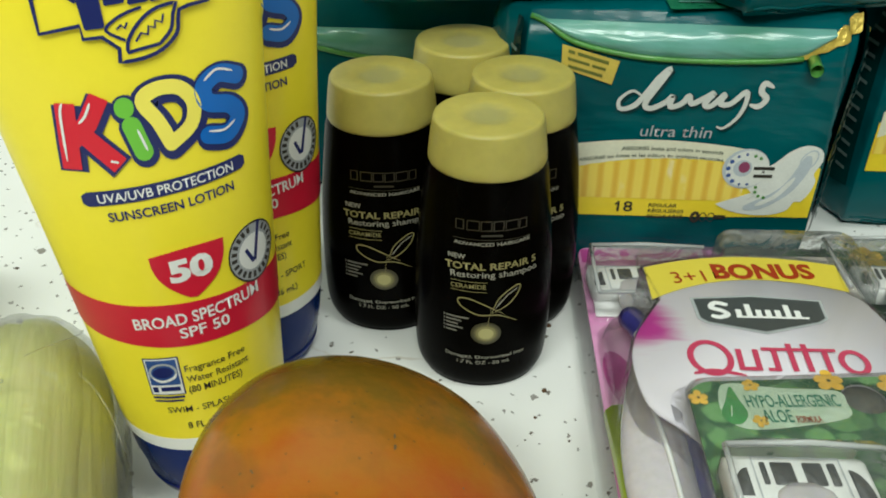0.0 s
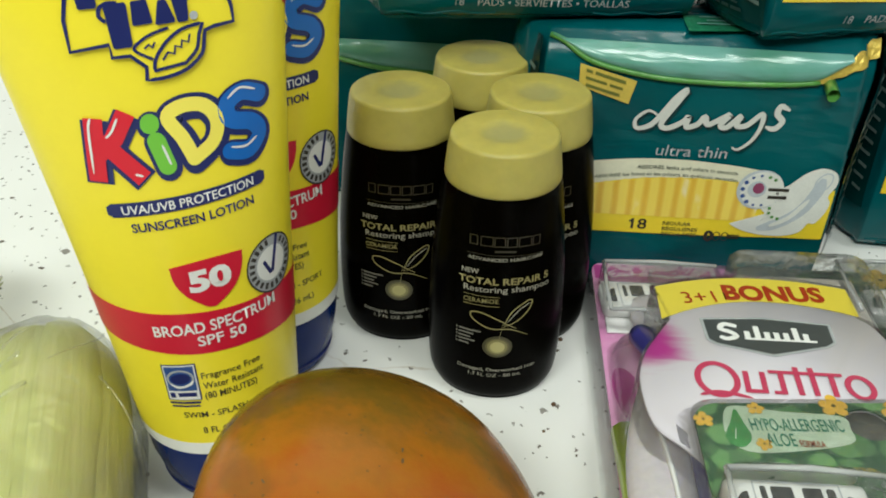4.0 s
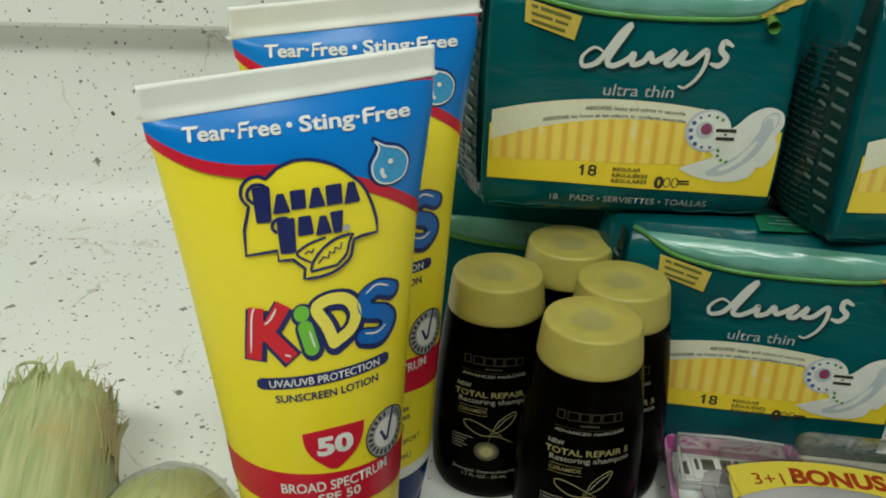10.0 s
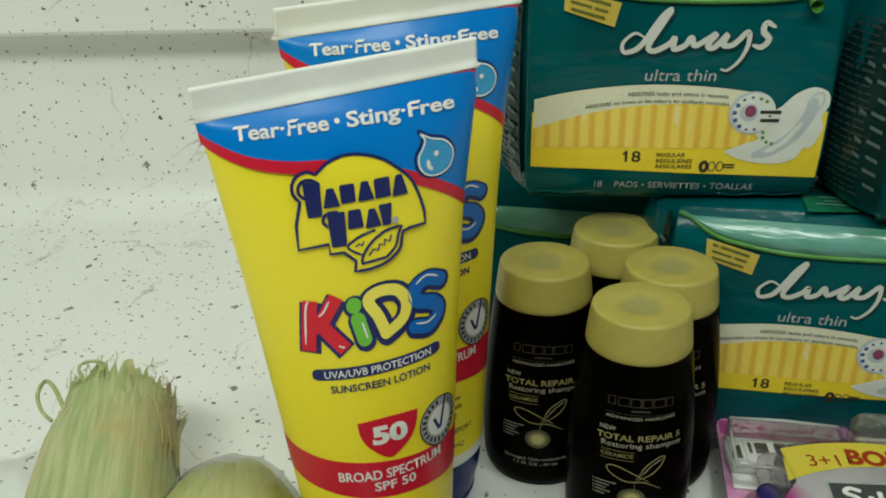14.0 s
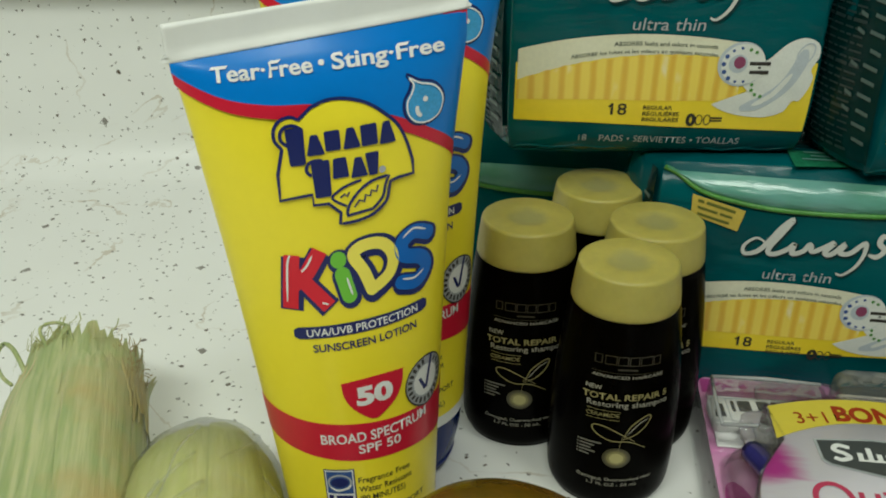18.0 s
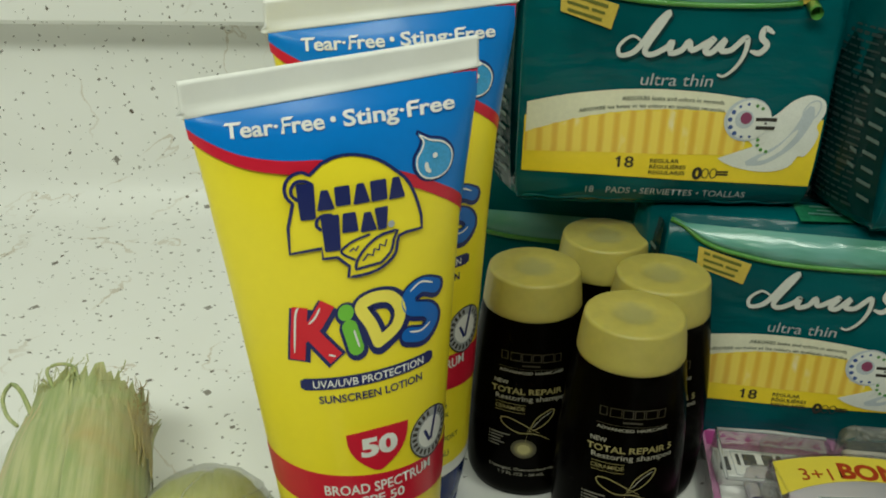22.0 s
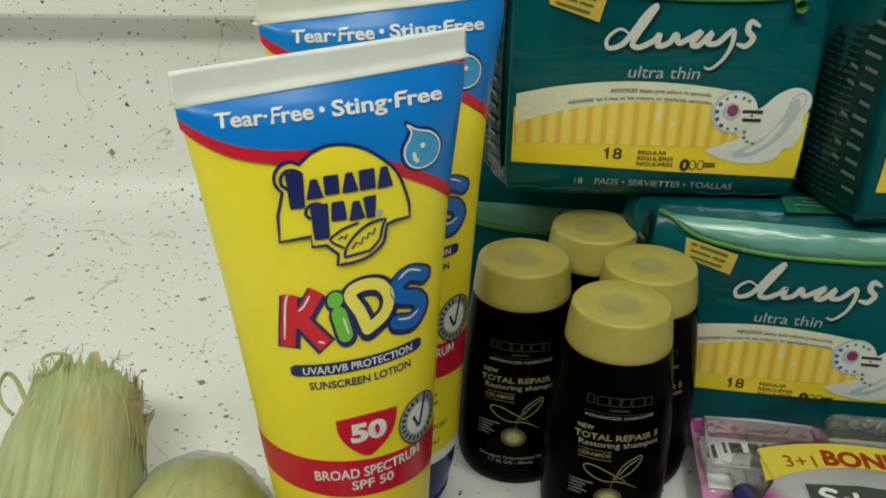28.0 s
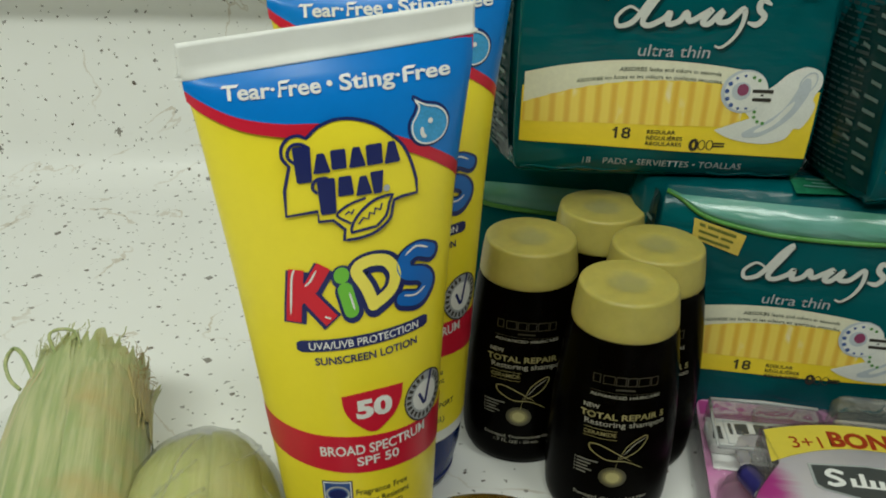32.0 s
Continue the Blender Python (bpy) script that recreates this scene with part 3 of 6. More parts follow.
def box(lo, hi, bevel=0.0, segments=2):
    bm = bmesh.new()
    bmesh.ops.create_cube(bm, size=1)
    for v in bm.verts:
        v.co = [lo[k] + (v.co[k] + 0.5) * (hi[k] - lo[k]) for k in range(3)]
    if bevel:
        bmesh.ops.bevel(bm, geom=bm.edges[:], offset=bevel, segments=segments, profile=0.5, affect="EDGES")
    return bm


def strip(skin, u0, u1, low, high, nu=24, nv=4, lift=0.0003):
    """A printed field on a skin between two curves v = low(u) and v = high(u)."""
    bm = bmesh.new()
    rows = []
    for i in range(nu + 1):
        u = u0 + (u1 - u0) * i / nu
        a, b = low(u), high(u)
        rows.append([bm.verts.new(skin(u, a + (b - a) * j / nv, lift)) for j in range(nv + 1)])
    for a, b in zip(rows, rows[1:]):
        for j in range(nv):
            bm.faces.new((a[j], b[j], b[j + 1], a[j + 1]))
    return bm


def blob(skin, centre, outline, lift=0.0005, steps=4):
    """A printed patch on a skin: rings from its centre to a closed outline."""
    bm = bmesh.new()
    c = bm.verts.new(skin(*centre, lift))
    rows = []
    for k in range(1, steps + 1):
        f = k / steps
        rows.append([bm.verts.new(skin(centre[0] + (u - centre[0]) * f, centre[1] + (v - centre[1]) * f, lift)) for u, v in outline])
    n = len(outline)
    for i in range(n):
        bm.faces.new((c, rows[0][i], rows[0][(i + 1) % n]))
        for a, b in zip(rows, rows[1:]):
            bm.faces.new((a[i], a[(i + 1) % n], b[(i + 1) % n], b[i]))
    return bm


def ellipse(cu, cv, ru, rv, n=28, turn=0.0):
    c, s = math.cos(radians(turn)), math.sin(radians(turn))
    pts = [(ru * math.cos(2 * math.pi * i / n), rv * math.sin(2 * math.pi * i / n)) for i in range(n)]
    return [(cu + c * x - s * y, cv + s * x + c * y) for x, y in pts]


def spline(pts, steps=6, loop=False):
    """A smooth curve through points."""
    n, out = len(pts), []
    for i in range(n if loop else n - 1):
        p = [Vector(pts[k % n] if loop else pts[min(max(k, 0), n - 1)]) for k in (i - 1, i, i + 1, i + 2)]
        for s in range(steps):
            t = s / steps
            out.append(tuple(0.5 * (2 * p[1] + (p[2] - p[0]) * t + (2 * p[0] - 5 * p[1] + 4 * p[2] - p[3]) * t * t + (3 * p[1] - p[0] - 3 * p[2] + p[3]) * t ** 3)))
    if not loop:
        out.append(tuple(pts[-1]))
    return out


def ribbon(skin, pts, width, lift=0.0005, loop=False, ends=0.35):
    """A printed stroke along a curve on a skin, thinner at its ends."""
    bm = bmesh.new()
    n, pairs = len(pts), []
    for i in range(n):
        a = Vector(pts[(i - 1) % n] if loop or i else pts[0])
        b = Vector(pts[(i + 1) % n] if loop or i < n - 1 else pts[-1])
        d = (b - a).normalized() if (b - a).length > 1e-9 else Vector((1, 0))
        k = 1.0 if loop else min(1.0, ends + 4 * min(i, n - 1 - i) / n)
        s = Vector((-d.y, d.x)) * width * 0.5 * k
        p = Vector(pts[i])
        pairs.append((bm.verts.new(skin(*(p + s), lift)), bm.verts.new(skin(*(p - s), lift))))
    for i in range(n if loop else n - 1):
        a, b = pairs[i], pairs[(i + 1) % n]
        bm.faces.new((a[0], a[1], b[1], b[0]))
    return bm


def bars(skin, rows, lift=0.0005):
    """Plain bars (u0, u1, v, height) that stand for small print."""
    bm = bmesh.new()
    for u0, u1, v, h in rows:
        n = max(1, int((u1 - u0) / 0.004))
        for i in range(n):
            a, b = u0 + (u1 - u0) * i / n, u0 + (u1 - u0) * (i + 1) / n
            bm.faces.new([bm.verts.new(skin(u, w, lift)) for u, w in ((a, v), (b, v), (b, v + h), (a, v + h))])
    return bm


def words(skin, text, u, v, height, width=0.0, bold=0.0, slant=0.0, lift=0.0006, turn=0.0, align="CENTER", arc=0.0, cuts=0.002):
    """Lettering on a skin: height of a capital, and its full width if given."""
    data = bpy.data.curves.new("lettering", "FONT")
    data.body, data.size, data.offset, data.shear, data.align_x, data.resolution_u = text, 1.0, bold, slant, "LEFT", 3
    ob = new("lettering", data)
    me = bpy.data.meshes.new_from_object(ob.evaluated_get(bpy.context.evaluated_depsgraph_get()))
    bpy.data.objects.remove(ob)
    bpy.data.curves.remove(data)
    bm = bmesh.new()
    bm.from_mesh(me)
    bpy.data.meshes.remove(me)
    xs = [w.co.x for w in bm.verts]
    x0, x1 = min(xs), max(xs)
    ky = height / 0.69
    kx = width / (x1 - x0) if width else ky
    shift = {"LEFT": 0.0, "CENTER": -0.5, "RIGHT": -1.0}[align] * (x1 - x0) * kx
    for w in bm.verts:
        w.co = Vector(((w.co.x - x0) * kx + shift, w.co.y * ky, 0))
    if cuts:
        k = cuts * math.ceil((shift - 0.02) / cuts)
        while k < shift + (x1 - x0) * kx:
            bmesh.ops.bisect_plane(bm, geom=bm.verts[:] + bm.edges[:] + bm.faces[:], plane_co=(k, 0, 0), plane_no=(1, 0, 0))
            k += cuts
    c, s = math.cos(radians(turn)), math.sin(radians(turn))
    for w in bm.verts:
        x, y = w.co.x, w.co.y + arc * (w.co.x ** 2)
        w.co = skin(u + c * x - s * y, v + s * x + c * y, lift)
    return bm


def tube_line(points, radius, n=6, taper=1.0):
    """A round strand through points in space."""
    sections = []
    m = len(points)
    for i, p in enumerate(points):
        d = (Vector(points[min(i + 1, m - 1)]) - Vector(points[max(i - 1, 0)])).normalized()
        a = d.orthogonal().normalized()
        b = d.cross(a)
        r = radius * (1 + (taper - 1) * i / max(1, m - 1))
        sections.append([tuple(Vector(p) + r * (math.cos(2 * math.pi * k / n) * a + math.sin(2 * math.pi * k / n) * b)) for k in range(n)])
    return rings(sections)


# ---- counter, upstand, room ----
WALL = Vector((-0.387, 0.5395, 0.0))
ALONG = Vector((0.984, 0.178, 0.0)).normalized()
OUT = Vector((ALONG.y, -ALONG.x, 0.0))


def along_wall(name, profile, mat, label, a0=-1.2, a1=1.6, kind="structure"):
    """A moulding run along the wall; profile: distance out from the wall, height."""
    ring = lambda a: [tuple(WALL + ALONG * a + OUT * d + Vector((0, 0, z))) for d, z in profile]
    ob = mesh_object(name, rings([ring(a0), ring(a1)]), mat, smooth=False)
    return tagged(ob, label, kind=kind)


COVE = 0.028
profile = [(0.95, 0.0), (COVE, 0.0)]
profile += [(COVE - COVE * math.sin(radians(a)), COVE - COVE * math.cos(radians(a))) for a in range(10, 91, 10)]
profile += [(0.0, 0.16), (-0.03, 0.16), (-0.03, -0.04), (0.95, -0.04)]
counter = along_wall("counter", profile, LAMINATE, "white speckled laminate counter with a coved upstand")
for f in counter.data.polygons:
    f.use_smooth = len(f.vertices) == 4 and abs(f.normal.z) < 0.995 and abs(f.normal.z) > 0.02
LEDGE = 0.134
along_wall("ledge", [(-0.03, 0.26), (-0.03, LEDGE + 0.024), (0.002, LEDGE + 0.024), (0.002, LEDGE), (0.023, LEDGE), (0.026, LEDGE + 0.003), (0.026, LEDGE + 0.05), (0.022, LEDGE + 0.054), (0.002, LEDGE + 0.054), (0.002, 0.26)], LAMINATE, "white speckled laminate ledge over the upstand")
along_wall("wall_north", [(-0.12, -0.95), (-0.032, -0.95), (-0.032, 1.6), (-0.12, 1.6)], PAINT, "white painted wall behind the counter", -1.6, 2.0)
# unseen enclosure; its walls and ceiling are darkened to hold back bounced light
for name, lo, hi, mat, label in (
        ("wall_west", (-1.7, -2.4, -0.95), (-1.6, 1.2, 1.6), ROOM_DIM, "unseen side wall, darkened to cut bounce light"),
        ("wall_east", (1.6, -2.4, -0.95), (1.7, 1.2, 1.6), ROOM_DIM, "unseen side wall, darkened to cut bounce light"),
        ("wall_south", (-1.6, -2.5, -0.95), (1.6, -2.4, 1.6), ROOM_DIM, "unseen wall across the room, darkened to cut bounce light"),
        ("ceiling", (-1.7, -2.5, 1.6), (1.7, 1.2, 1.7), ROOM_DIM, "unseen ceiling, darkened to cut bounce light"),
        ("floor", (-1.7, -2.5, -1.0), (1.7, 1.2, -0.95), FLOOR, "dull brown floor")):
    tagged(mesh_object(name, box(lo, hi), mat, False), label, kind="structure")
fixture = thing("ceiling_lamp", Matrix.Translation((-0.25, -0.9, 1.6)), "white ceiling lamp with a long bright panel", "lamp")
part("housing", box((-0.66, -0.3, -0.1), (0.66, 0.3, 0.0), 0.02), LAMP_WHITE, fixture)
spot_fixture = thing("ceiling_lamp", Matrix.Translation((0.42, -0.12, 1.6)), "small square white ceiling lamp", "lamp")
part("housing", box((-0.18, -0.18, -0.1), (0.18, 0.18, 0.0), 0.02), LAMP_WHITE, spot_fixture)


# ---- sunscreen tubes ----
TUBE_HALF = 0.0405      # half of the tube's flat width
TUBE_LOW, TUBE_LEAN = 0.020, 0.0013


def tube_section(z):
    """Half width and half depth of the tube's oval section at height z."""
    k = min(1.0, max(0.0, (z - TUBE_LOW) / (0.192 - TUBE_LOW)))
    b = 0.0249 * (1 - k) ** 0.42 + 0.0009
    a = TUBE_HALF
    for _ in range(12):
        h = ((a - b) / (a + b)) ** 2
        p = math.pi * (a + b) * (1 + 3 * h / (10 + math.sqrt(4 - 3 * h)))
        a *= 1 + 0.9 * (4 * TUBE_HALF / p - 1)
    return a, b


TUBE_CACHE = {}


def tube_point(u, z, lift=0.0):
    """A point of the tube's skin: u metres round from the middle of its front, z metres up, lift metres proud."""
    key = round(z, 4)
    if key not in TUBE_CACHE:
        a, b = tube_section(z)
        phi = np.linspace(-math.pi, math.pi, 721)
        x, y = a * np.sin(phi), -b * np.cos(phi)
        s = np.concatenate(([0], np.cumsum(np.hypot(np.diff(x), np.diff(y)))))
        TUBE_CACHE[key] = (a, b, phi, s - s[360])
    a, b, phi, s = TUBE_CACHE[key]
    f = float(np.interp(u * s[-1] / (2 * TUBE_HALF), s, phi))
    nx, ny = math.sin(f) / a, -math.cos(f) / b
    n = math.hypot(nx, ny)
    low = max(0.0, min(1.0, (0.16 - z) / 0.13))
    return (a * (1 - 0.045 * low) * math.sin(f) + lift * nx / n + TUBE_LEAN * low, -b * math.cos(f) + lift * ny / n, z)


PRINT_V = [0.0, 0.030, 0.0437, 0.0540, 0.0625, 0.0735, 0.0790, 0.0927, 0.1060, 0.1135, 0.1200, 0.1370, 0.1530, 0.1600, 0.1700, 0.1780, 0.1870, 0.1935, 0.21]
SKIN_V = [0.0, 0.030, 0.0444, 0.0553, 0.0637, 0.0751, 0.0815, 0.0955, 0.1089, 0.1161, 0.1234, 0.1406, 0.1560, 0.1630, 0.1725, 0.1802, 0.1884, 0.1935, 0.21]


def tube_print(u, v, lift=0.0):
    """A point of the print: the flat artwork laid on the rounded skin."""
    side = -0.0012 * min(1.0, max(0.3, (v - 0.05) / 0.06)) if v < 0.19 else 0.0
    side -= TUBE_LEAN * 0.9 * max(0.0, min(1.0, (0.16 - v) / 0.13))
    return tube_point(u + side * max(0.0, 1 - (u / 0.04) ** 2), float(np.interp(v, PRINT_V, SKIN_V)), lift + 0.0007 * max(0.0, min(1.0, (v - 0.158) / 0.014)))


def curve_of(points):
    us, vs = [p[0] for p in points], [p[1] for p in points]

    def f(u):
        # cubic smoothing of a short list of support points
        return float(np.interp(u, us, vs))
    return f


def smooth_curve(points):
    pts = spline(points, 8)
    return curve_of(pts)


def sunscreen_tube(m, label):
    t = thing("sunscreen_tube", m, label, "sunscreen tube", "sunscreen tubes")
    skin = lambda u, v, lift=0.0: tube_print(u, v, lift * 0.5)
    round_u = [-2 * TUBE_HALF + 4 * TUBE_HALF * i / 96 for i in range(96)]
    levels = [0.0286, 0.030, 0.032] + [0.04 + 0.01 * i for i in range(15)] + [0.183, 0.1855, 0.1875, 0.189, 0.1903, 0.1912, 0.1919, 0.1925, 0.194]
    body = rings([[tube_point(u, z) for u in round_u] for z in levels], cap_low=True, cap_high=True)
    part("body", body, YELLOW, t, "glossy yellow squeeze tube body")
    # flat crimped end
    n = 96
    rows = []
    line = [-TUBE_HALF + 2 * TUBE_HALF * i / n for i in range(n + 1)]
    wave = lambda u: 0.0003 * math.sin(4.2 * u / TUBE_HALF) + 0.0002 * math.sin(11 * u / TUBE_HALF + 1)
    for z, lift in ((0.1939, 0.0004), (0.1946, 0.0013), (0.1951, 0.0013)):
        ring = [tube_point(u, z + 0.0022 * u / TUBE_HALF, lift) for u in line]
        rows.append(ring + [(q[0], -q[1], q[2]) for q in reversed(ring)])
    for z, skew, d, rib in ((0.1960, 0.0021, 0.0013, 0), (0.1974, 0.0020, 0.0009, 0), (0.1980, 0.0020, 0.0009, 1), (0.2022, 0.0018, 0.0009, 1), (0.2027, 0.0018, 0.0010, 0), (0.2032, 0.0018, 0.0007, 0), (0.2034, 0.0018, 0.0002, 0)):
        ring = [(u, -d - wave(u) - 0.00006 * rib * (i % 2), z + skew * u / TUBE_HALF) for i, u in enumerate(line)]
        ring += [(u, d, z + skew * u / TUBE_HALF) for u in reversed(line)]
        rows.append(ring)
    part("crimped_end", rings(rows), TUBE_WHITE, t, "white crimped tube end")
    half = 0.0398
    top = lambda u: 0.1944 + 0.0022 * (u / half)
    low_blue = smooth_curve([(-0.0405, 0.190), (-0.038, 0.1868), (-0.0285, 0.1812), (-0.017, 0.1783), (-0.0055, 0.1772), (0.006, 0.1745), (0.017, 0.1699), (0.0255, 0.165), (0.034, 0.159), (0.0405, 0.153)])
    low_red = lambda u: low_blue(u) - (0.0036 if u < 0 else 0.0036 + 0.0006 * u / 0.03)
    part("blue_field", strip(skin, -half, half, low_blue, top, 44, 5, 0.0004), TUBE_BLUE, t, "bright blue printed field")
    part("red_stripe", strip(skin, -half, half, low_red, low_blue, 44, 2, 0.0004), RED, t, "red printed stripe")
    part("red_corner", strip(skin, 0.0325, half, lambda u: 0.1955 - 0.5 * (u - 0.0325), lambda u: 0.1963, 8, 2, 0.0007), RED, t)
    part("lettering", words(skin, "Tear·Free", -0.0175, 0.1857, 0.0042, 0.026, 0.025, 0.05, 0.0013), WHITE_INK, t)
    part("lettering", words(skin, "•", -0.0021, 0.1858, 0.0042, 0.0016, 0.02, 0, 0.0013), WHITE_INK, t)
    part("lettering", words(skin, "Sting·Free", 0.0162, 0.1857, 0.0042, 0.0315, 0.025, 0.05, 0.0013), WHITE_INK, t)
    # water drop
    drop = [(0.0203, 0.1806), (0.0234, 0.1786), (0.0275, 0.1772), (0.0300, 0.1745), (0.0304, 0.1713), (0.0288, 0.1680), (0.0252, 0.1666), (0.0213, 0.1674), (0.0190, 0.1702), (0.0189, 0.1736), (0.0206, 0.1762), (0.0214, 0.1785)]
    drop = spline(drop, 4, True)
    part("drop_outline", ribbon(skin, [(0.0246 + (x - 0.0246) * 1.04, 0.172 + (y - 0.172) * 1.04) for x, y in drop], 0.0011, 0.0007, True), NAVY, t)
    part("drop_picture", blob(skin, (0.0246, 0.172), drop, 0.0010, 9), DROP_BLUE, t)
    part("drop_outline", ribbon(skin, [(0.0246 + (x - 0.0246) * 0.94, 0.172 + (y - 0.172) * 0.94) for x, y in drop], 0.0005, 0.0017, True), WHITE_INK, t)
    part("drop_shine", ribbon(skin, spline([(0.0219, 0.1722), (0.0220, 0.1703), (0.0231, 0.1690)], 5), 0.0012, 0.0019), WHITE_INK, t)
    part("drop_shine", blob(skin, (0.0246, 0.1736), ellipse(0.0246, 0.1736, 0.0008, 0.0008, 12), 0.0019, 2), WHITE_INK, t)
    over = lambda u, v, lift=0.0: skin(u, v, lift + 0.0009)
    # half-round emblem with a leaf, its words as plain blocks
    disc = [(-0.0178, 0.1524), (-0.0175, 0.1596)] + spline([(-0.0156, 0.1667), (-0.0172, 0.1691), (-0.0171, 0.1721), (-0.0153, 0.1744), (-0.0125, 0.1751), (-0.0105, 0.1741)], 3) + spline([(-0.0071, 0.1768), (-0.0027, 0.1782), (0.0025, 0.1779), (0.0082, 0.1757), (0.0128, 0.1719), (0.0160, 0.1681), (0.0181, 0.1628), (0.0195, 0.1572)], 3) + [(0.0195, 0.1534), (0.0147, 0.1534), (0.0124, 0.1529)] + spline([(0.0118, 0.1509), (0.0108, 0.1476), (0.0069, 0.1447), (0.0022, 0.1436), (-0.0027, 0.1436)], 3) + [(-0.0022, 0.1468), (-0.0052, 0.1500), (-0.0092, 0.1501), (-0.0092, 0.1532)]
    part("emblem_ground", blob(over, (0.0015, 0.1604), disc, 0.0007, 6), YELLOW, t)
    part("emblem_outline", ribbon(over, disc, 0.0009, 0.0014, True), NAVY, t)
    # each block: middle of its foot, width, height, taper towards the top
    for x, z, w, h, taper in ((-0.0120, 0.1617, 0.0041, 0.0104, 1.15), (-0.0071, 0.1640, 0.0046, 0.0057, 0.45), (-0.0024, 0.1646, 0.0041, 0.0056, 1.00), (0.0026, 0.1644, 0.0046, 0.0058, 0.45), (0.0075, 0.1643, 0.0045, 0.0060, 1.00), (0.0125, 0.1639, 0.0046, 0.0063, 0.45), (-0.0063, 0.1521, 0.0043, 0.0102, 1.15), (-0.0011, 0.1567, 0.0044, 0.0056, 0.80), (0.0039, 0.1561, 0.0045, 0.0055, 0.45), (0.0078, 0.1559, 0.0025, 0.0064, 1.50)):
        side = [(-0.5, 0.06), (-0.44, 0.0), (0.44, 0.0), (0.5, 0.06), (0.5 * taper, 0.94), (0.5 * taper - 0.06, 1.0), (0.06 - 0.5 * taper, 1.0), (-0.5 * taper, 0.94)]
        part("emblem_block", blob(over, (x, z + 0.5 * h), [(x + w * p, z + h * q) for p, q in side], 0.0018, 3), NAVY, t)
    part("emblem_curl", ribbon(over, spline([(-0.0139, 0.1673), (-0.0156, 0.1691), (-0.0155, 0.1712), (-0.0141, 0.1727), (-0.0117, 0.1727), (-0.0098, 0.1713)], 4), 0.0009, 0.0017, ends=0.8), NAVY, t)
    part("emblem_curl", ribbon(over, spline([(-0.0088, 0.1583), (-0.0100, 0.1597), (-0.0095, 0.1616), (-0.0078, 0.1625), (-0.0056, 0.1623)], 4), 0.0009, 0.0017, ends=0.8), NAVY, t)
    leaf = spline([(-0.0006, 0.1456), (0.0002, 0.1485), (0.0033, 0.1521), (0.0073, 0.1543), (0.0121, 0.1548)], 4) + spline([(0.0108, 0.1523), (0.0097, 0.1489), (0.0067, 0.1462)], 4)
    part("emblem_leaf_outline", ribbon(over, leaf, 0.0008, 0.0016, True), NAVY, t)
    part("emblem_leaf_outline", ribbon(over, spline([(-0.0004, 0.1484), (-0.0041, 0.1513), (-0.0018, 0.1534), (0.0011, 0.1545), (0.0043, 0.1551)], 4), 0.0007, 0.0015, ends=0.8), NAVY, t)
    part("emblem_leaf_teeth", ribbon(over, [(0.0016, 0.1478), (0.0031, 0.1495), (0.0045, 0.1489), (0.0050, 0.1507), (0.0063, 0.1501), (0.0067, 0.1517), (0.0081, 0.1510), (0.0087, 0.1528)], 0.0006, 0.0017, ends=0.8), NAVY, t)
    part("emblem_leaf_teeth", ribbon(over, [(-0.0019, 0.1512), (-0.0007, 0.1520), (-0.0001, 0.1512), (0.0007, 0.1524)], 0.0006, 0.0016, ends=0.8), NAVY, t)
    part("emblem_mark", blob(over, (0.0104, 0.1568), ellipse(0.0104, 0.1568, 0.0010, 0.0010, 12), 0.0016, 2), GREY_INK, t)
    # large coloured letters
    strokes = (
        (LETTER_RED, ([(-0.0193, 0.1194), (-0.0185, 0.1255), (-0.0170, 0.1356)], [(-0.0092, 0.1362), (-0.0132, 0.1302), (-0.0180, 0.1262)], [(-0.0158, 0.1294), (-0.0124, 0.1247), (-0.0082, 0.1192)])),
        (LETTER_GREEN, ([(-0.0022, 0.1214), (-0.0036, 0.1282)], [(-0.0044, 0.1324), (-0.0043, 0.1330)])),
        (LETTER_YELLOW, (spline([(0.0045, 0.1218), (0.0026, 0.1278), (0.0000, 0.1334), (0.0038, 0.1356), (0.0090, 0.1346), (0.0116, 0.1302), (0.0100, 0.1252), (0.0045, 0.1218)], 5),)),
        (LETTER_BLUE, (spline([(0.0238, 0.1332), (0.0190, 0.1352), (0.0148, 0.1332), (0.0152, 0.1292), (0.0206, 0.1268), (0.0226, 0.1232), (0.0190, 0.1200), (0.0138, 0.1212)], 6),)),
    )
    for mat, paths in strokes:
        for layer, (width, ink, shift) in enumerate(((0.0066, NAVY, 0.0006), (0.0044, mat, 0.0))):
            for k, path in enumerate(paths):
                path = [(x + shift * 0.5, y - shift) for x, y in path]
                lift = 0.0007 + 0.00045 * layer + 0.00014 * k
                name = "letter" if layer else "letter_shadow"
                width_here = width * (0.8 if mat is LETTER_YELLOW and layer else 1.0)
                part(name, ribbon(skin, path, width_here, lift, ends=1.0), ink, t)
                for j, end in enumerate((path[0], path[-1]) if mat is not LETTER_RED else ()):
                    part(name, blob(skin, end, ellipse(*end, width_here / 2, width_here / 2, 16), lift + 0.00004 * (j + 1), 2), ink, t)
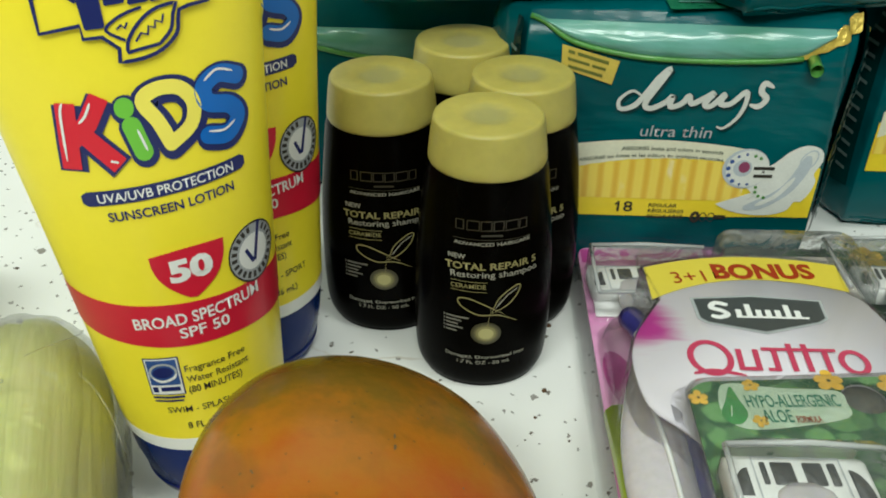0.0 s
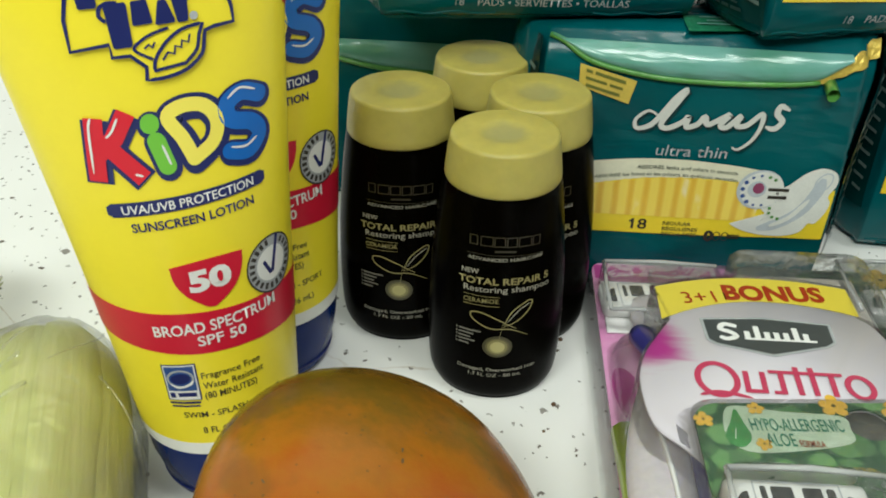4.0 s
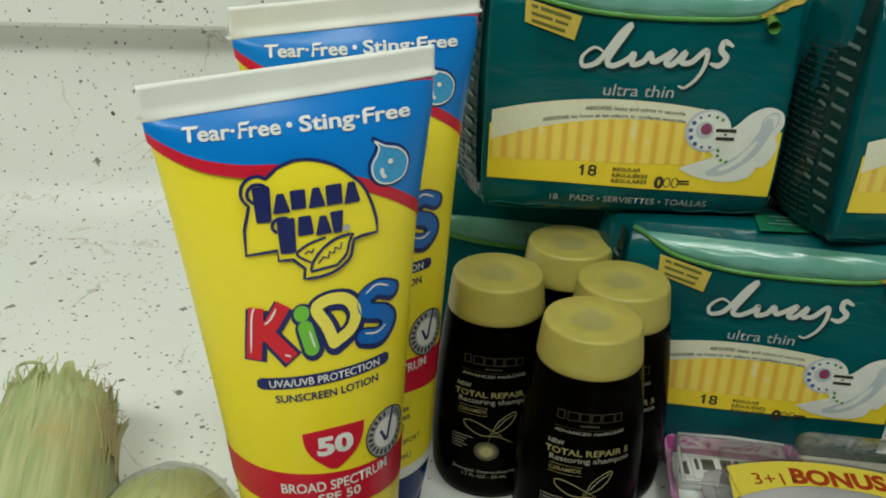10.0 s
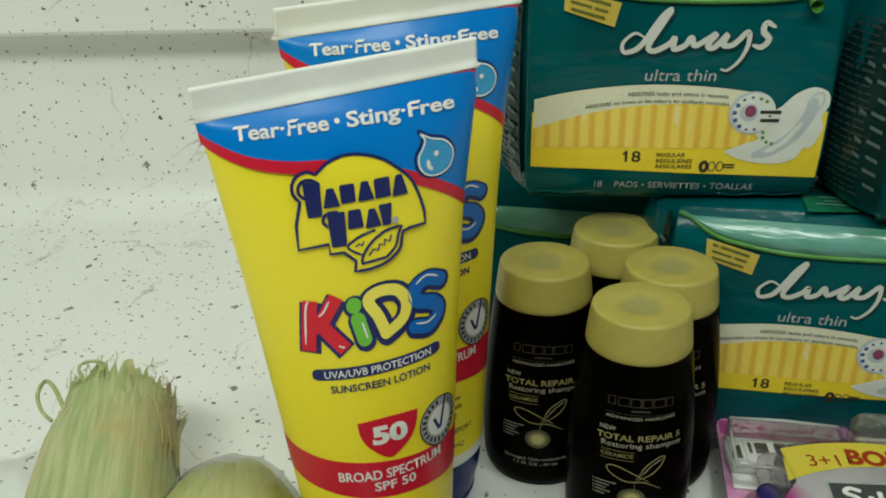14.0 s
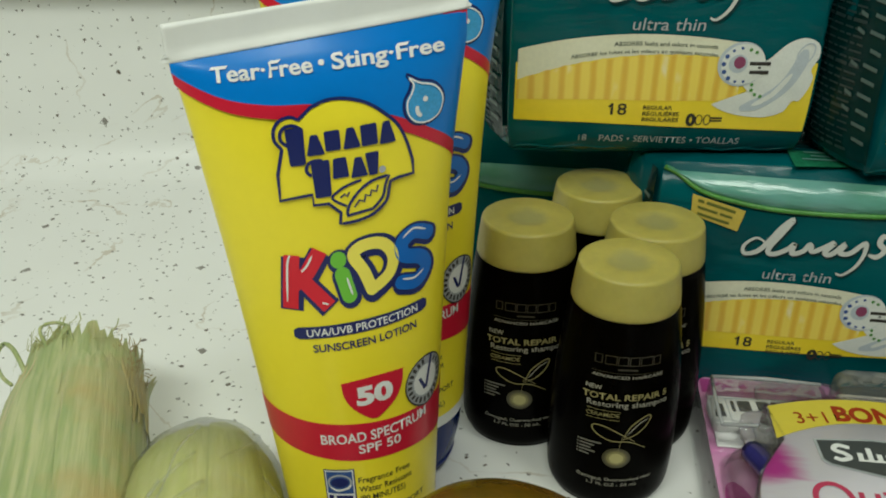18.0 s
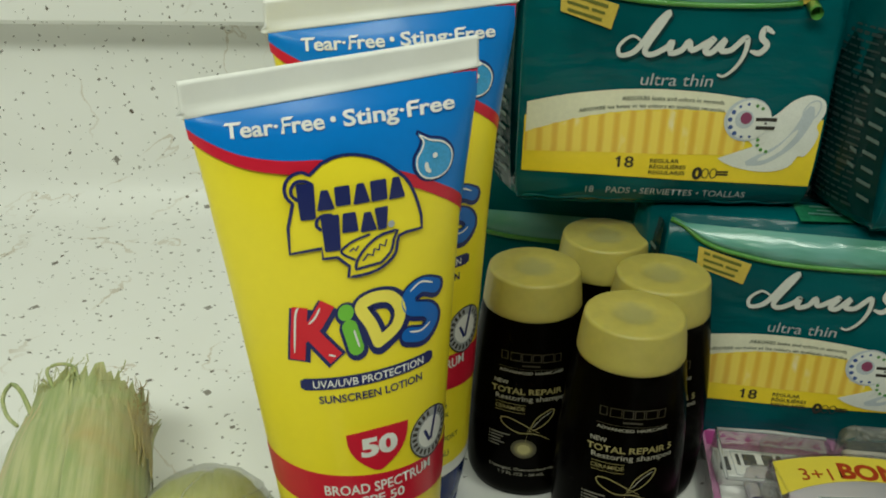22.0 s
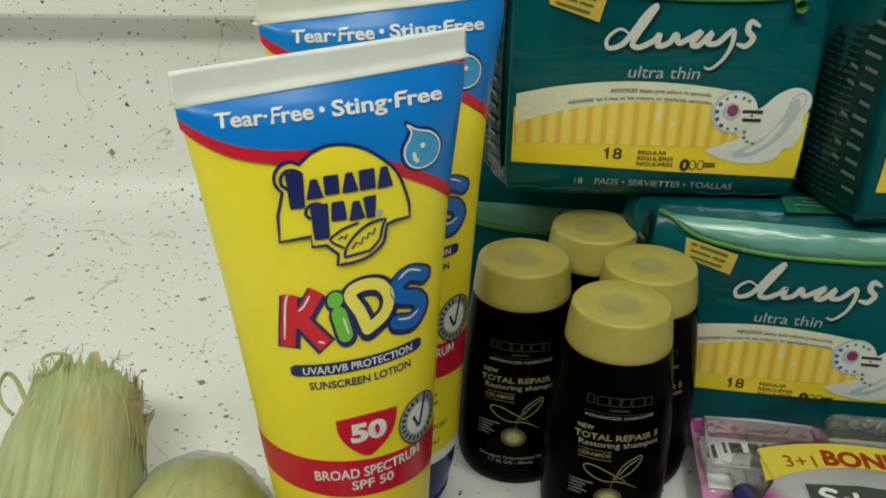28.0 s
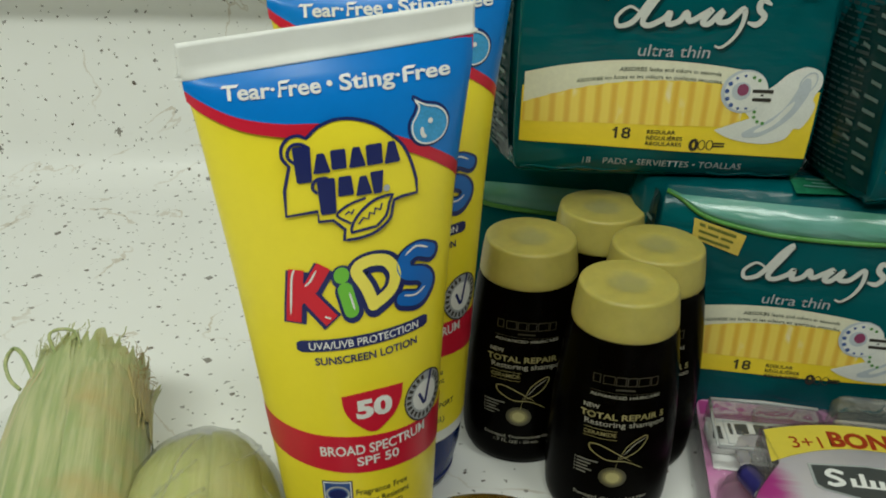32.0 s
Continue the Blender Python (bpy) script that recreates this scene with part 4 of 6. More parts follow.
    for shine in ([(-0.0199, 0.1216), (-0.0185, 0.1328), (-0.0174, 0.1358)], [(-0.0150, 0.1306), (-0.0132, 0.1322), (-0.0114, 0.1352)], [(-0.0102, 0.1206), (-0.0084, 0.1199)], [(-0.0013, 0.1216), (-0.0025, 0.1272)], [(0.0150, 0.1346), (0.0186, 0.1364), (0.0228, 0.1347)], [(0.0140, 0.1222), (0.0180, 0.1212), (0.0214, 0.1226)]):
        part("letter_shine", ribbon(skin, spline(shine, 5), 0.0006, 0.0016), WHITE_INK, t)
    # claims
    part("navy_pill", strip(skin, -0.0195, 0.0225, lambda u: 0.1095 + 0.0009 * max(0, abs(u - 0.0015) - 0.0197) / 0.0013, lambda u: 0.1136 - 0.0009 * max(0, abs(u - 0.0015) - 0.0197) / 0.0013, 30, 2, 0.0006), NAVY, t)
    part("lettering", words(skin, "UVA/UVB PROTECTION", 0.0015, 0.1103, 0.0025, 0.0345, 0.012, 0, 0.0009), WHITE_INK, t)
    part("lettering", words(skin, "SUNSCREEN LOTION", 0.0018, 0.1048, 0.0025, 0.0325, 0.02, 0, 0.0007), NAVY, t)
    shield = [(-0.0078, 0.0925), (-0.007, 0.0932), (0.002, 0.0938), (0.0113, 0.0932), (0.012, 0.0924), (0.0112, 0.088), (0.0085, 0.0835), (0.003, 0.0795), (0.0012, 0.0792), (-0.0008, 0.08), (-0.005, 0.0838), (-0.0073, 0.088)]
    part("red_shield", blob(skin, (0.002, 0.087), spline(shield, 3, True), 0.0006), RED, t)
    part("lettering", words(skin, "50", 0.0021, 0.0850, 0.0058, 0.0118, 0.05, 0, 0.0009), WHITE_INK, t)
    band_hi = smooth_curve([(-0.0405, 0.0832), (-0.0275, 0.0811), (-0.018, 0.0797), (-0.0045, 0.0784), (0.0125, 0.0770), (0.028, 0.0763), (0.0405, 0.0758)])
    band_lo = smooth_curve([(-0.0405, 0.0708), (-0.0265, 0.0687), (-0.017, 0.0672), (-0.006, 0.0657), (0.011, 0.0644), (0.028, 0.0622), (0.0405, 0.061)])
    part("red_band", strip(skin, -0.0405, 0.0405, band_lo, band_hi, 50, 3, 0.0004), RED, t)
    part("lettering", words(skin, "BROAD SPECTRUM", 0.0018, 0.0726, 0.0031, 0.0365, 0.02, 0, 0.0008), WHITE_INK, t)
    part("lettering", words(skin, "SPF 50", 0.0021, 0.0683, 0.0031, 0.0142, 0.02, 0, 0.0008), WHITE_INK, t)
    # round seal with a tick
    part("seal_disc", blob(skin, (0.0208, 0.0845), ellipse(0.0208, 0.0845, 0.0086, 0.0086), 0.0006), GREY_INK, t)
    part("seal_rim", ribbon(skin, ellipse(0.0208, 0.0845, 0.0084, 0.0084), 0.0005, 0.0008, True), INK, t)
    part("seal_centre", blob(skin, (0.0208, 0.0845), ellipse(0.0208, 0.0845, 0.0053, 0.0053), 0.0008), WHITE_INK, t)
    part("seal_tick", ribbon(skin, [(0.0180, 0.0862), (0.0200, 0.0818), (0.0206, 0.0818), (0.0238, 0.0925)], 0.0012, 0.001, ends=0.9), NAVY, t)
    ticks = bmesh.new()
    for i in range(22):
        a = 2 * math.pi * i / 22
        if i in (4, 5):
            continue
        d = [(0.0208 + r * math.cos(a + k), 0.0845 + r * math.sin(a + k)) for r, k in ((0.006, -0.09), (0.0077, -0.07), (0.0077, 0.07), (0.006, 0.09))]
        ticks.faces.new([ticks.verts.new(skin(*p, 0.0008)) for p in d])
    part("seal_small_print", ticks, INK, t)
    # small square logo and text
    part("square_logo", strip(skin, -0.0172, -0.0072, lambda u: 0.0496, lambda u: 0.0628, 8, 3, 0.0005), NAVY, t)
    part("square_logo_rim", strip(skin, -0.0168, -0.0076, lambda u: 0.0499, lambda u: 0.0625, 8, 3, 0.0007), WHITE_INK, t)
    part("square_logo_field", strip(skin, -0.0164, -0.0080, lambda u: 0.0532, lambda u: 0.0621, 8, 3, 0.0009), LOGO_BLUE, t)
    part("square_logo_mark", ribbon(skin, ellipse(-0.0122, 0.0577, 0.0037, 0.0030, 24, 8), 0.0007, 0.0011, True), GREY_INK, t)
    part("square_logo_mark", blob(skin, (-0.0122, 0.0577), ellipse(-0.0122, 0.0577, 0.0029, 0.0019, 20, 8), 0.0011, 2), NAVY, t)
    part("square_logo_mark", ribbon(skin, spline([(-0.0154, 0.0560), (-0.0130, 0.0546), (-0.0098, 0.0556), (-0.0086, 0.0570)], 5), 0.0008, 0.0013), WHITE_INK, t)
    part("square_logo_print", bars(skin, [(-0.0162, -0.0147, 0.0508, 0.0018), (-0.0138, -0.0084, 0.0511, 0.0014), (-0.0168, -0.0078, 0.0486, 0.0007), (-0.0165, -0.0082, 0.0474, 0.0006)], 0.0011), NAVY, t)
    for text, v, u0, u1 in (("Fragrance Free", 0.0569, -0.0062, 0.0118), ("Water Resistant", 0.0532, -0.0062, 0.0124), ("(80 MINUTES)", 0.0497, -0.0062, 0.0097)):
        part("lettering", words(skin, text, u0, v, 0.0022, u1 - u0, 0.006, 0, 0.0006, align="LEFT"), INK, t)
    part("lettering", words(skin, "SWIM - SPLASH - SPORT", 0.0018, 0.0432, 0.002, 0.031, 0.006, 0, 0.0006), INK, t)
    part("lettering", words(skin, "8 FL OZ (236 mL)", 0.0018, 0.0372, 0.0022, 0.0215, 0.006, 0, 0.0006), INK, t)
    part("white_foot_band", strip(skin, -0.081, 0.0809, lambda u: 0.0287, lambda u: 0.0332, 80, 2, 0.0003), TUBE_WHITE, t)
    cap = lathe([(0.0, 0.0), (0.0178, 0.0), (0.0195, 0.0009), (0.0208, 0.0030), (0.0238, 0.0180), (0.0247, 0.0272), (0.0249, 0.0282), (0.0240, 0.0288), (0.0, 0.0288)], 56)
    cap.transform(Matrix.Translation((TUBE_LEAN, 0, 0)))
    cap_ob = part("cap", cap, CAP_BLUE, t, "blue flip cap")
    seam = lathe([(0.0211, 0.0050), (0.02165, 0.0053), (0.02180, 0.0060), (0.0213, 0.0063)], 56)
    seam.transform(Matrix.Translation((TUBE_LEAN, 0, 0)))
    part("cap_seam", seam, NAVY, cap_ob)
    return t


sunscreen_tube(frame_matrix((-0.060, 0.228, 0), (0.866, 0.5, 0), (-0.0017, -0.008, 0.203)), "yellow sunscreen tube with a blue cap, standing on the counter")
sunscreen_tube(frame_matrix((-0.0575, 0.2850, 0), (0.885, 0.466, 0), (0.0, -0.003, 0.203)) @ Matrix.Scale(1.035, 4), "second yellow sunscreen tube with a blue cap, behind the first")


# ---- shampoo bottles ----
BOTTLE_PROFILE = [(0.0, 0.0190), (0.0012, 0.0212), (0.004, 0.0229), (0.009, 0.0239), (0.02, 0.0244), (0.032, 0.0244), (0.045, 0.0240), (0.058, 0.0231), (0.070, 0.0219), (0.080, 0.0207), (0.0845, 0.0198), (0.0862, 0.0175)]
SQUASH = 0.84


def bottle_point(u, z, lift=0.0):
    a = float(np.interp(z, [p[0] for p in BOTTLE_PROFILE], [p[1] for p in BOTTLE_PROFILE]))
    f = u / a
    return ((a + lift) * math.sin(f), -(a * SQUASH + lift) * math.cos(f), z)


def shampoo_bottle(m, label):
    t = thing("shampoo_bottle", m, label, "shampoo bottle", "shampoo bottles")
    prof = spline([(0.0, 0.0)] + [(r, z) for z, r in BOTTLE_PROFILE] + [(0.0, 0.0866)], 3)
    part("body", lathe([(max(0, r), max(0, z)) for r, z in prof], 56, SQUASH), BOTTLE, t, "glossy black-brown bottle body")
    cap = [(0.0, 0.0850), (0.0185, 0.0850), (0.0194, 0.0852), (0.0197, 0.0860), (0.0195, 0.0885), (0.0187, 0.0955), (0.0182, 0.0988), (0.0181, 0.0994), (0.0178, 0.1000), (0.0172, 0.10035), (0.0168, 0.1004), (0.0154, 0.1005), (0.0104, 0.10045), (0.0084, 0.1003), (0.0068, 0.0998), (0.0050, 0.0997), (0.0, 0.0997)]
    part("cap", lathe(cap, 56, 0.97), GOLD_CAP, t, "pearly gold plastic cap")
    skin = bottle_point
    # faint brand line as plain blocks
    for u0, w in ((-0.0100, 0.0026), (-0.0062, 0.0040), (-0.0016, 0.0034), (0.0025, 0.0032), (0.0064, 0.0042), (0.0112, 0.0026)):
        part("faint_block", ribbon(skin, [(u0, 0.0676), (u0 + w, 0.0677), (u0 + w, 0.0710), (u0, 0.0709)], 0.0005, 0.0003, True), FAINT_INK, t)
    part("faint_line", bars(skin, [(-0.0015, 0.0055, 0.0654, 0.0007)], 0.0003), FAINT_INK, t)
    part("rule", bars(skin, [(-0.0110, 0.0155, 0.0642, 0.0002)], 0.0004), FAINT_INK, t)
    part("lettering", words(skin, "ADVANCED HAIRCARE", 0.0024, 0.0622, 0.0012, 0.0260, 0.012, 0, 0.0004, 1.5, arc=2.0), PALE_INK, t)
    part("lettering", words(skin, "NEW", -0.0126, 0.0566, 0.0018, 0.0062, 0.02, 0, 0.0004, 1.5, align="LEFT"), PALE_INK, t)
    part("lettering", words(skin, "TOTAL REPAIR 5", -0.0136, 0.0526, 0.0025, 0.0322, 0.022, 0, 0.0004, 2, align="LEFT"), GOLD_INK, t)
    part("lettering", words(skin, "Restoring shampoo", -0.0116, 0.0496, 0.0023, 0.0308, 0.008, 0, 0.0004, 2, align="LEFT"), PALE_INK, t)
    part("lettering", words(skin, "CERAMIDE", -0.0115, 0.0453, 0.0017, 0.0122, 0.004, 0, 0.0004, 1.5, align="LEFT"), GOLD_INK, t)
    part("rule", bars(skin, [(-0.0115, 0.0010, 0.0480, 0.0002), (-0.0115, 0.0010, 0.0442, 0.0002)], 0.0004), GOLD_INK, t)
    sprig = lambda u, v, lift=0.0: bottle_point(u + 0.0014, v + 0.0048, lift)
    part("swirl", ribbon(sprig, spline([(0.0105, 0.0268), (0.004, 0.0300), (-0.003, 0.0302), (-0.009, 0.0333), (-0.0100, 0.0362), (-0.006, 0.0365), (0.000, 0.0338), (0.006, 0.0302)], 6), 0.00048, 0.0004), GOLD_INK, t)
    part("swirl", ribbon(sprig, spline([(0.0015, 0.031), (0.004, 0.0372), (0.009, 0.0412), (0.0112, 0.041), (0.0098, 0.0372), (0.0062, 0.0335), (0.0015, 0.031)], 6), 0.00048, 0.0004), GOLD_INK, t)
    part("swirl", ribbon(sprig, spline([(0.0028, 0.033), (0.0065, 0.0378), (0.0105, 0.0405)], 6), 0.0004, 0.0004), PALE_INK, t)
    part("swirl", ribbon(sprig, [(0.0012, 0.0325), (0.0002, 0.0250)], 0.0004, 0.0004), GOLD_INK, t)
    for r, mat, lift in ((0.0050, SEED_EDGE, 0.0003), (0.0041, SEED_DIM, 0.00035), (0.0034, SEED_HALO, 0.0004), (0.0025, SEED, 0.0005)):
        part("seed_picture", blob(skin, (0.0012, 0.0270), ellipse(0.0012, 0.0270, r * 1.05, r * 0.95, 24), lift, 3), mat, t)
    part("small_print", bars(skin, [(-0.0140, -0.0135, 0.0328 - 0.0015 * i, 0.0008) for i in range(5)] + [(-0.0130, -0.0130 + w, 0.0328 - 0.0015 * i, 0.0007) for i, w in enumerate((0.0082, 0.0056, 0.0045, 0.0062, 0.0040))], 0.0004), SMALL_INK, t)
    part("lettering", words(skin, "Damaged, Overworked Hair", 0.0015, 0.0156, 0.0015, 0.0290, 0.006, 0, 0.0004, 1.5, arc=3.0), PALE_INK, t)
    part("lettering", words(skin, "1.7 FL OZ - 50 mL", 0.0008, 0.0130, 0.0015, 0.0190, 0.004, 0, 0.0004, 1.5, arc=3.0), PALE_INK, t)
    return t


first_bottle = shampoo_bottle(pose(0.0288, 0.2815, 0, 0, 0, 0), "small black shampoo bottle with a gold cap, on the counter")
for x, y, turn, label in ((-0.0086, 0.3122, -1, "small black shampoo bottle with a gold cap, beside the yellow tubes"), (0.0412, 0.3150, -2, "small black shampoo bottle with a gold cap, beside the teal packs"), (0.0197, 0.3468, 2, "small black shampoo bottle with a gold cap, behind the other three")):
    tagged(copy_thing(first_bottle, pose(x, y, 0, 0, 0, turn)), label)


# ---- pad packs ----
PACK_W, PACK_D, PACK_H, PACK_MID = 0.0594, 0.034, 0.098, 0.0032


def pack_section(v, foot):
    k = (v + foot) / (PACK_H + foot) * 2 - 1
    w = PACK_W * (1 - 0.03 * abs(k) ** 6 - 0.006 * (1 - k * k) - (0.02 * max(0.0, -k - 0.55) if k < 0 else 0.0))
    d = PACK_D * (0.93 + 0.09 * (1 - k * k) - 0.22 * abs(k) ** 9)
    bulge = 0.0095 * (1 - 0.5 * abs(k) ** 4)
    return w, d, bulge


def pack_skin(foot):
    def skin(u, v, lift=0.0):
        u += 0.0045 * max(0.0, u) / PACK_W * max(0.0, v - 0.045) / 0.05
        w, d, bulge = pack_section(v, foot)
        f = max(0.0, 1 - min(1.0, abs(u - PACK_MID) / w) ** 22) ** (1 / 22)
        f = 1 - (1 - f) * 0.16
        crease = 0.0003 * noise.noise((u * 60, v * 60, foot * 50)) + 0.0009 * noise.noise((u * 22, v * 26, 3 + foot * 30))
        return (u, -d * f - (lift * 0.6 + 0.00045 if lift else 0.0) - crease * f, v)
    return skin


def pad_pack(m, label, foot=0.0, back_view=False):
    """A soft wrapped pack; its front print is laid on the bulging wrapper. foot: wrapper below the print."""
    t = thing("pad_pack", m, label, "pad pack", "wrapped pad packs")
    skin = pack_skin(foot)
    top = PACK_H
    sections = []
    for i in range(41):
        v = -foot + (top + foot) * i / 40
        w, d, bulge = pack_section(v, foot)
        flare = 0.0045 * max(0.0, v - 0.045) / 0.05
        us = [PACK_MID + w * math.sin(math.pi / 2 * (-1 + 2 * k / 48)) for k in range(49)]
        front = [skin(u, v) for u in us]
        side = []
        for k in range(1, 16):
            q = -1 + 2 * k / 16
            wrinkle = 0.0012 * noise.noise((q * 2.2, v * 45, 7 + foot * 20)) + 0.0008 * noise.noise((q * 5, v * 90, 2))
            side.append((PACK_MID + w + flare + (bulge + wrinkle) * (1 - abs(q) ** 2.4), -front[-1][1] * q, v))
        half = front + side
        sections.append(half + [(2 * PACK_MID - x, -y, z) for x, y, z in half])
    inset = [[(p[0] * s, p[1] * s, z) for p in sections[j]] for j, s, z in ((-1, 0.97, top + 0.0008), (-1, 0.6, top + 0.0014))]
    low = [[(p[0] * s, p[1] * s, z) for p in sections[0]] for s, z in ((0.6, -foot + 0.0), (0.97, -foot + 0.0))]
    for ring in sections[:1]:
        for i, p in enumerate(ring):
            ring[i] = (p[0], p[1], p[2] + 0.002)
    part("wrapper", rings(low + sections + inset), TEAL, t, "teal plastic wrapper with creases")
    # top seam and green print on the top face
    flat = lambda u, v, lift=0.0: (u, v, top + 0.0014 + lift - 0.0008 * (abs(u) / 0.06) ** 2)
    part("top_seam", box((-0.05, -0.002, top + 0.0005), (0.05, 0.002, top + 0.0022), 0.0006), TEAL_DARK, t)
    part("top_green_band", strip(flat, -0.004, 0.024, lambda u: -0.027 + 0.1 * u, lambda u: -0.010, 6, 2, 0.0008), TOP_GREEN, t)
    part("top_small_print", bars(flat, [(0.002, 0.020, -0.0135, 0.0014), (0.004, 0.017, -0.0172, 0.0012), (0.000, 0.019, -0.0208, 0.0012)], 0.0014), TEAL_PALE, t)
    fall = 0.0225 if back_view else 0.0
    edge_curve = smooth_curve([(-0.056, 0.0970), (-0.049, 0.0950), (-0.040, 0.0895), (-0.028, 0.0862), (-0.012, 0.0838), (0.010, 0.0828), (0.032, 0.0832), (0.0425, 0.0842)])
    dip = lambda u: edge_curve(u) - fall
    win_low = lambda u: dip(min(u, 0.0425)) + 0.0008 + max(0, u - 0.0425) * 0.7
    win_high = lambda u: max(win_low(u) + 0.0003, 0.0958 - fall - 0.0015 * (u + 0.045) / 0.09)

    def puffed(u, v, lift=0.0):
        f = min(1.0, max(0.0, (v - win_low(u)) / (win_high(u) - win_low(u))))
        ripple = 0.0008 * noise.noise((u * 70, v * 90, 4 + foot * 40))
        return skin(u, v, lift + (0.0042 + ripple) * math.sin(math.pi * f) ** 0.8)
    part("pale_window", strip(puffed, -0.053, 0.052, win_low, win_high, 60, 10, 0.0006), TEAL_PALE, t, "shiny pale window of the wrapper")
    lip = [skin(u, dip(u) + 0.0002, 0.0009) for u in [-0.054 + 0.0965 * i / 36 for i in range(37)]]
    part("green_zip", tube_line(lip, 0.0011), WRAP_GREEN, t, "bright green zip edge")
    if back_view:
        return t
    edge = 0.0608
    arch = lambda u: 0.0455 + 0.0062 * max(0.0, 1 - ((u + 0.004) / 0.05) ** 2) if u < 0.046 else 0.0455
    arch_low = lambda u: 0.0335 + 0.0105 * max(0.0, 1 - ((u - 0.006) / 0.0595) ** 2)
    part("yellow_field", strip(skin, -0.0535, edge, lambda u: 0.0172 + (0.0010 if foot else -0.0045) * (u + 0.0535) / 0.114, lambda u: min(arch(u), 0.0415 + 0.2 * (u + 0.0535)) - 0.001 if u < 0.04 else 0.041, 40, 6, 0.0003), PACK_YELLOW, t, "yellow printed field")
    part("cream_arch", strip(skin, -0.0528, 0.034, arch_low, arch, 34, 3, 0.0005), BAND_PALE, t)
    for i in range(12):
        a = -0.0528 + 0.0071 * i
        part("pad_picture", strip(skin, a, a + 0.00708, lambda u: 0.0258, lambda u, a=a: arch_low(u) + 0.0003 - 0.0010 * abs((u - a) / 0.00354 - 1) ** 2, 4, 3, 0.0006), PAD_YELLOW, t)
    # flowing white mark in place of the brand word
    flow = spline([(-0.0085, 0.0695), (-0.0125, 0.0715), (-0.0168, 0.068), (-0.0165, 0.0645), (-0.013, 0.0648), (-0.0095, 0.0675), (-0.0035, 0.0765), (0.0005, 0.0802), (-0.0018, 0.076), (-0.0072, 0.0668), (-0.0048, 0.0648), (0.0005, 0.0675), (0.0025, 0.0698), (0.0022, 0.0656), (0.0062, 0.0668), (0.0085, 0.07), (0.0098, 0.0668), (0.0145, 0.0695), (0.0172, 0.0712), (0.0145, 0.0668), (0.017, 0.0662), (0.0212, 0.071), (0.02, 0.0672), (0.0238, 0.0672), (0.0285, 0.072), (0.0290, 0.0668), (0.0268, 0.0612), (0.0228, 0.0574), (0.0202, 0.0580)], 5)
    flow = [(x - 0.0030, z) for x, z in flow]
    part("brand_flourish_shadow", ribbon(skin, [(x + 0.0007, z - 0.0007) for x, z in flow], 0.0027, 0.0005), TEAL_DARK, t)
    part("brand_flourish", ribbon(skin, flow, 0.0021, 0.0009), FLOURISH, t, "flowing white brush mark")
    part("brand_flourish", ribbon(skin, spline([(0.035, 0.0735), (0.0315, 0.0752), (0.0308, 0.072), (0.0332, 0.0692), (0.031, 0.0662), (0.0275, 0.067)], 5), 0.0022, 0.0009), FLOURISH, t)
    part("lettering", words(skin, "ultra thin", 0.0028, 0.0532, 0.0046, 0.0268, 0.0, 0.1, 0.0008), GREY_INK, t)
    part("lettering", words(skin, "ABSORBS leaks and odors in seconds", 0.0026, 0.0474, 0.0016, 0.0388, 0.006, 0, 0.0010, -1.0, arc=-2.0), BAND_INK, t)
    part("lettering", words(skin, "ABSORBE les fuites et les odeurs en quelques secondes", -0.0052, 0.0446, 0.0014, 0.0555, 0.006, 0, 0.0010, 1.5, arc=-2.6), BAND_INK, t)
    part("lettering", words(skin, "18", -0.0127, 0.0197, 0.0046, 0.0062, 0.012, 0, 0.0007), INK, t)
    part("figure_flag", ribbon(skin, [(-0.0166, 0.0228), (-0.0151, 0.0240)], 0.0008, 0.0007, ends=1.0), INK, t)
    for text, v in (("REGULAR", 0.0221), ("RÉGULIÈRES", 0.0195), ("REGULARES", 0.0170)):
        part("lettering", words(skin, text, -0.0033, v, 0.0016, 0.0112 if text == "REGULAR" else 0.0142, 0.014, 0, 0.0007, align="LEFT"), INK, t)
    for i in range(3):
        part("drop_mark", ribbon(skin, ellipse(0.0158 + 0.0032 * i, 0.0178, 0.0013, 0.0021, 12), 0.0004 if i else 0.0014, 0.0007, True), INK, t)
    part("small_print", bars(skin, [(0.0235, 0.028, 0.0182, 0.0007), (0.0235, 0.028, 0.017, 0.0007)], 0.0007), INK, t)
    if not foot:
        part("lettering", words(skin, "18    PADS • SERVIETTES • TOALLAS", 0.0048, 0.0072, 0.0030, 0.0640, 0.0, 0, 0.0006, -1.0), GREY_INK, t)
    for k, (u0, u1, v0) in enumerate(((-0.052, -0.012, 0.0042), (-0.046, -0.020, 0.0016), (0.024, 0.058, 0.0034))):
        crease = [skin(u0 + (u1 - u0) * i / 14, v0 - foot + 0.0007 * math.sin(i * 0.9 + k) + (0.002 if foot else 0.0)) for i in range(15)]
        part("wrapper_fold", tube_line(crease, 0.0005, 8, 0.6), TEAL, t)
    # winged pad picture and round diagram
    wing = spline([(0.0228, 0.0245), (0.0275, 0.0238), (0.0345, 0.0262), (0.0358, 0.0295), (0.0335, 0.033), (0.036, 0.0385), (0.0425, 0.043), (0.0475, 0.0482), (0.0535, 0.0508), (0.0592, 0.0488), (0.0608, 0.044), (0.0585, 0.0388), (0.0598, 0.0355), (0.0588, 0.0308), (0.0562, 0.0262), (0.0535, 0.0258), (0.051, 0.0215), (0.0445, 0.0192), (0.036, 0.0195), (0.028, 0.0215)], 4, True)
    part("wing_pad_picture", blob(skin, (0.045, 0.0335), wing, 0.0009, 5), PAD_WHITE, t)
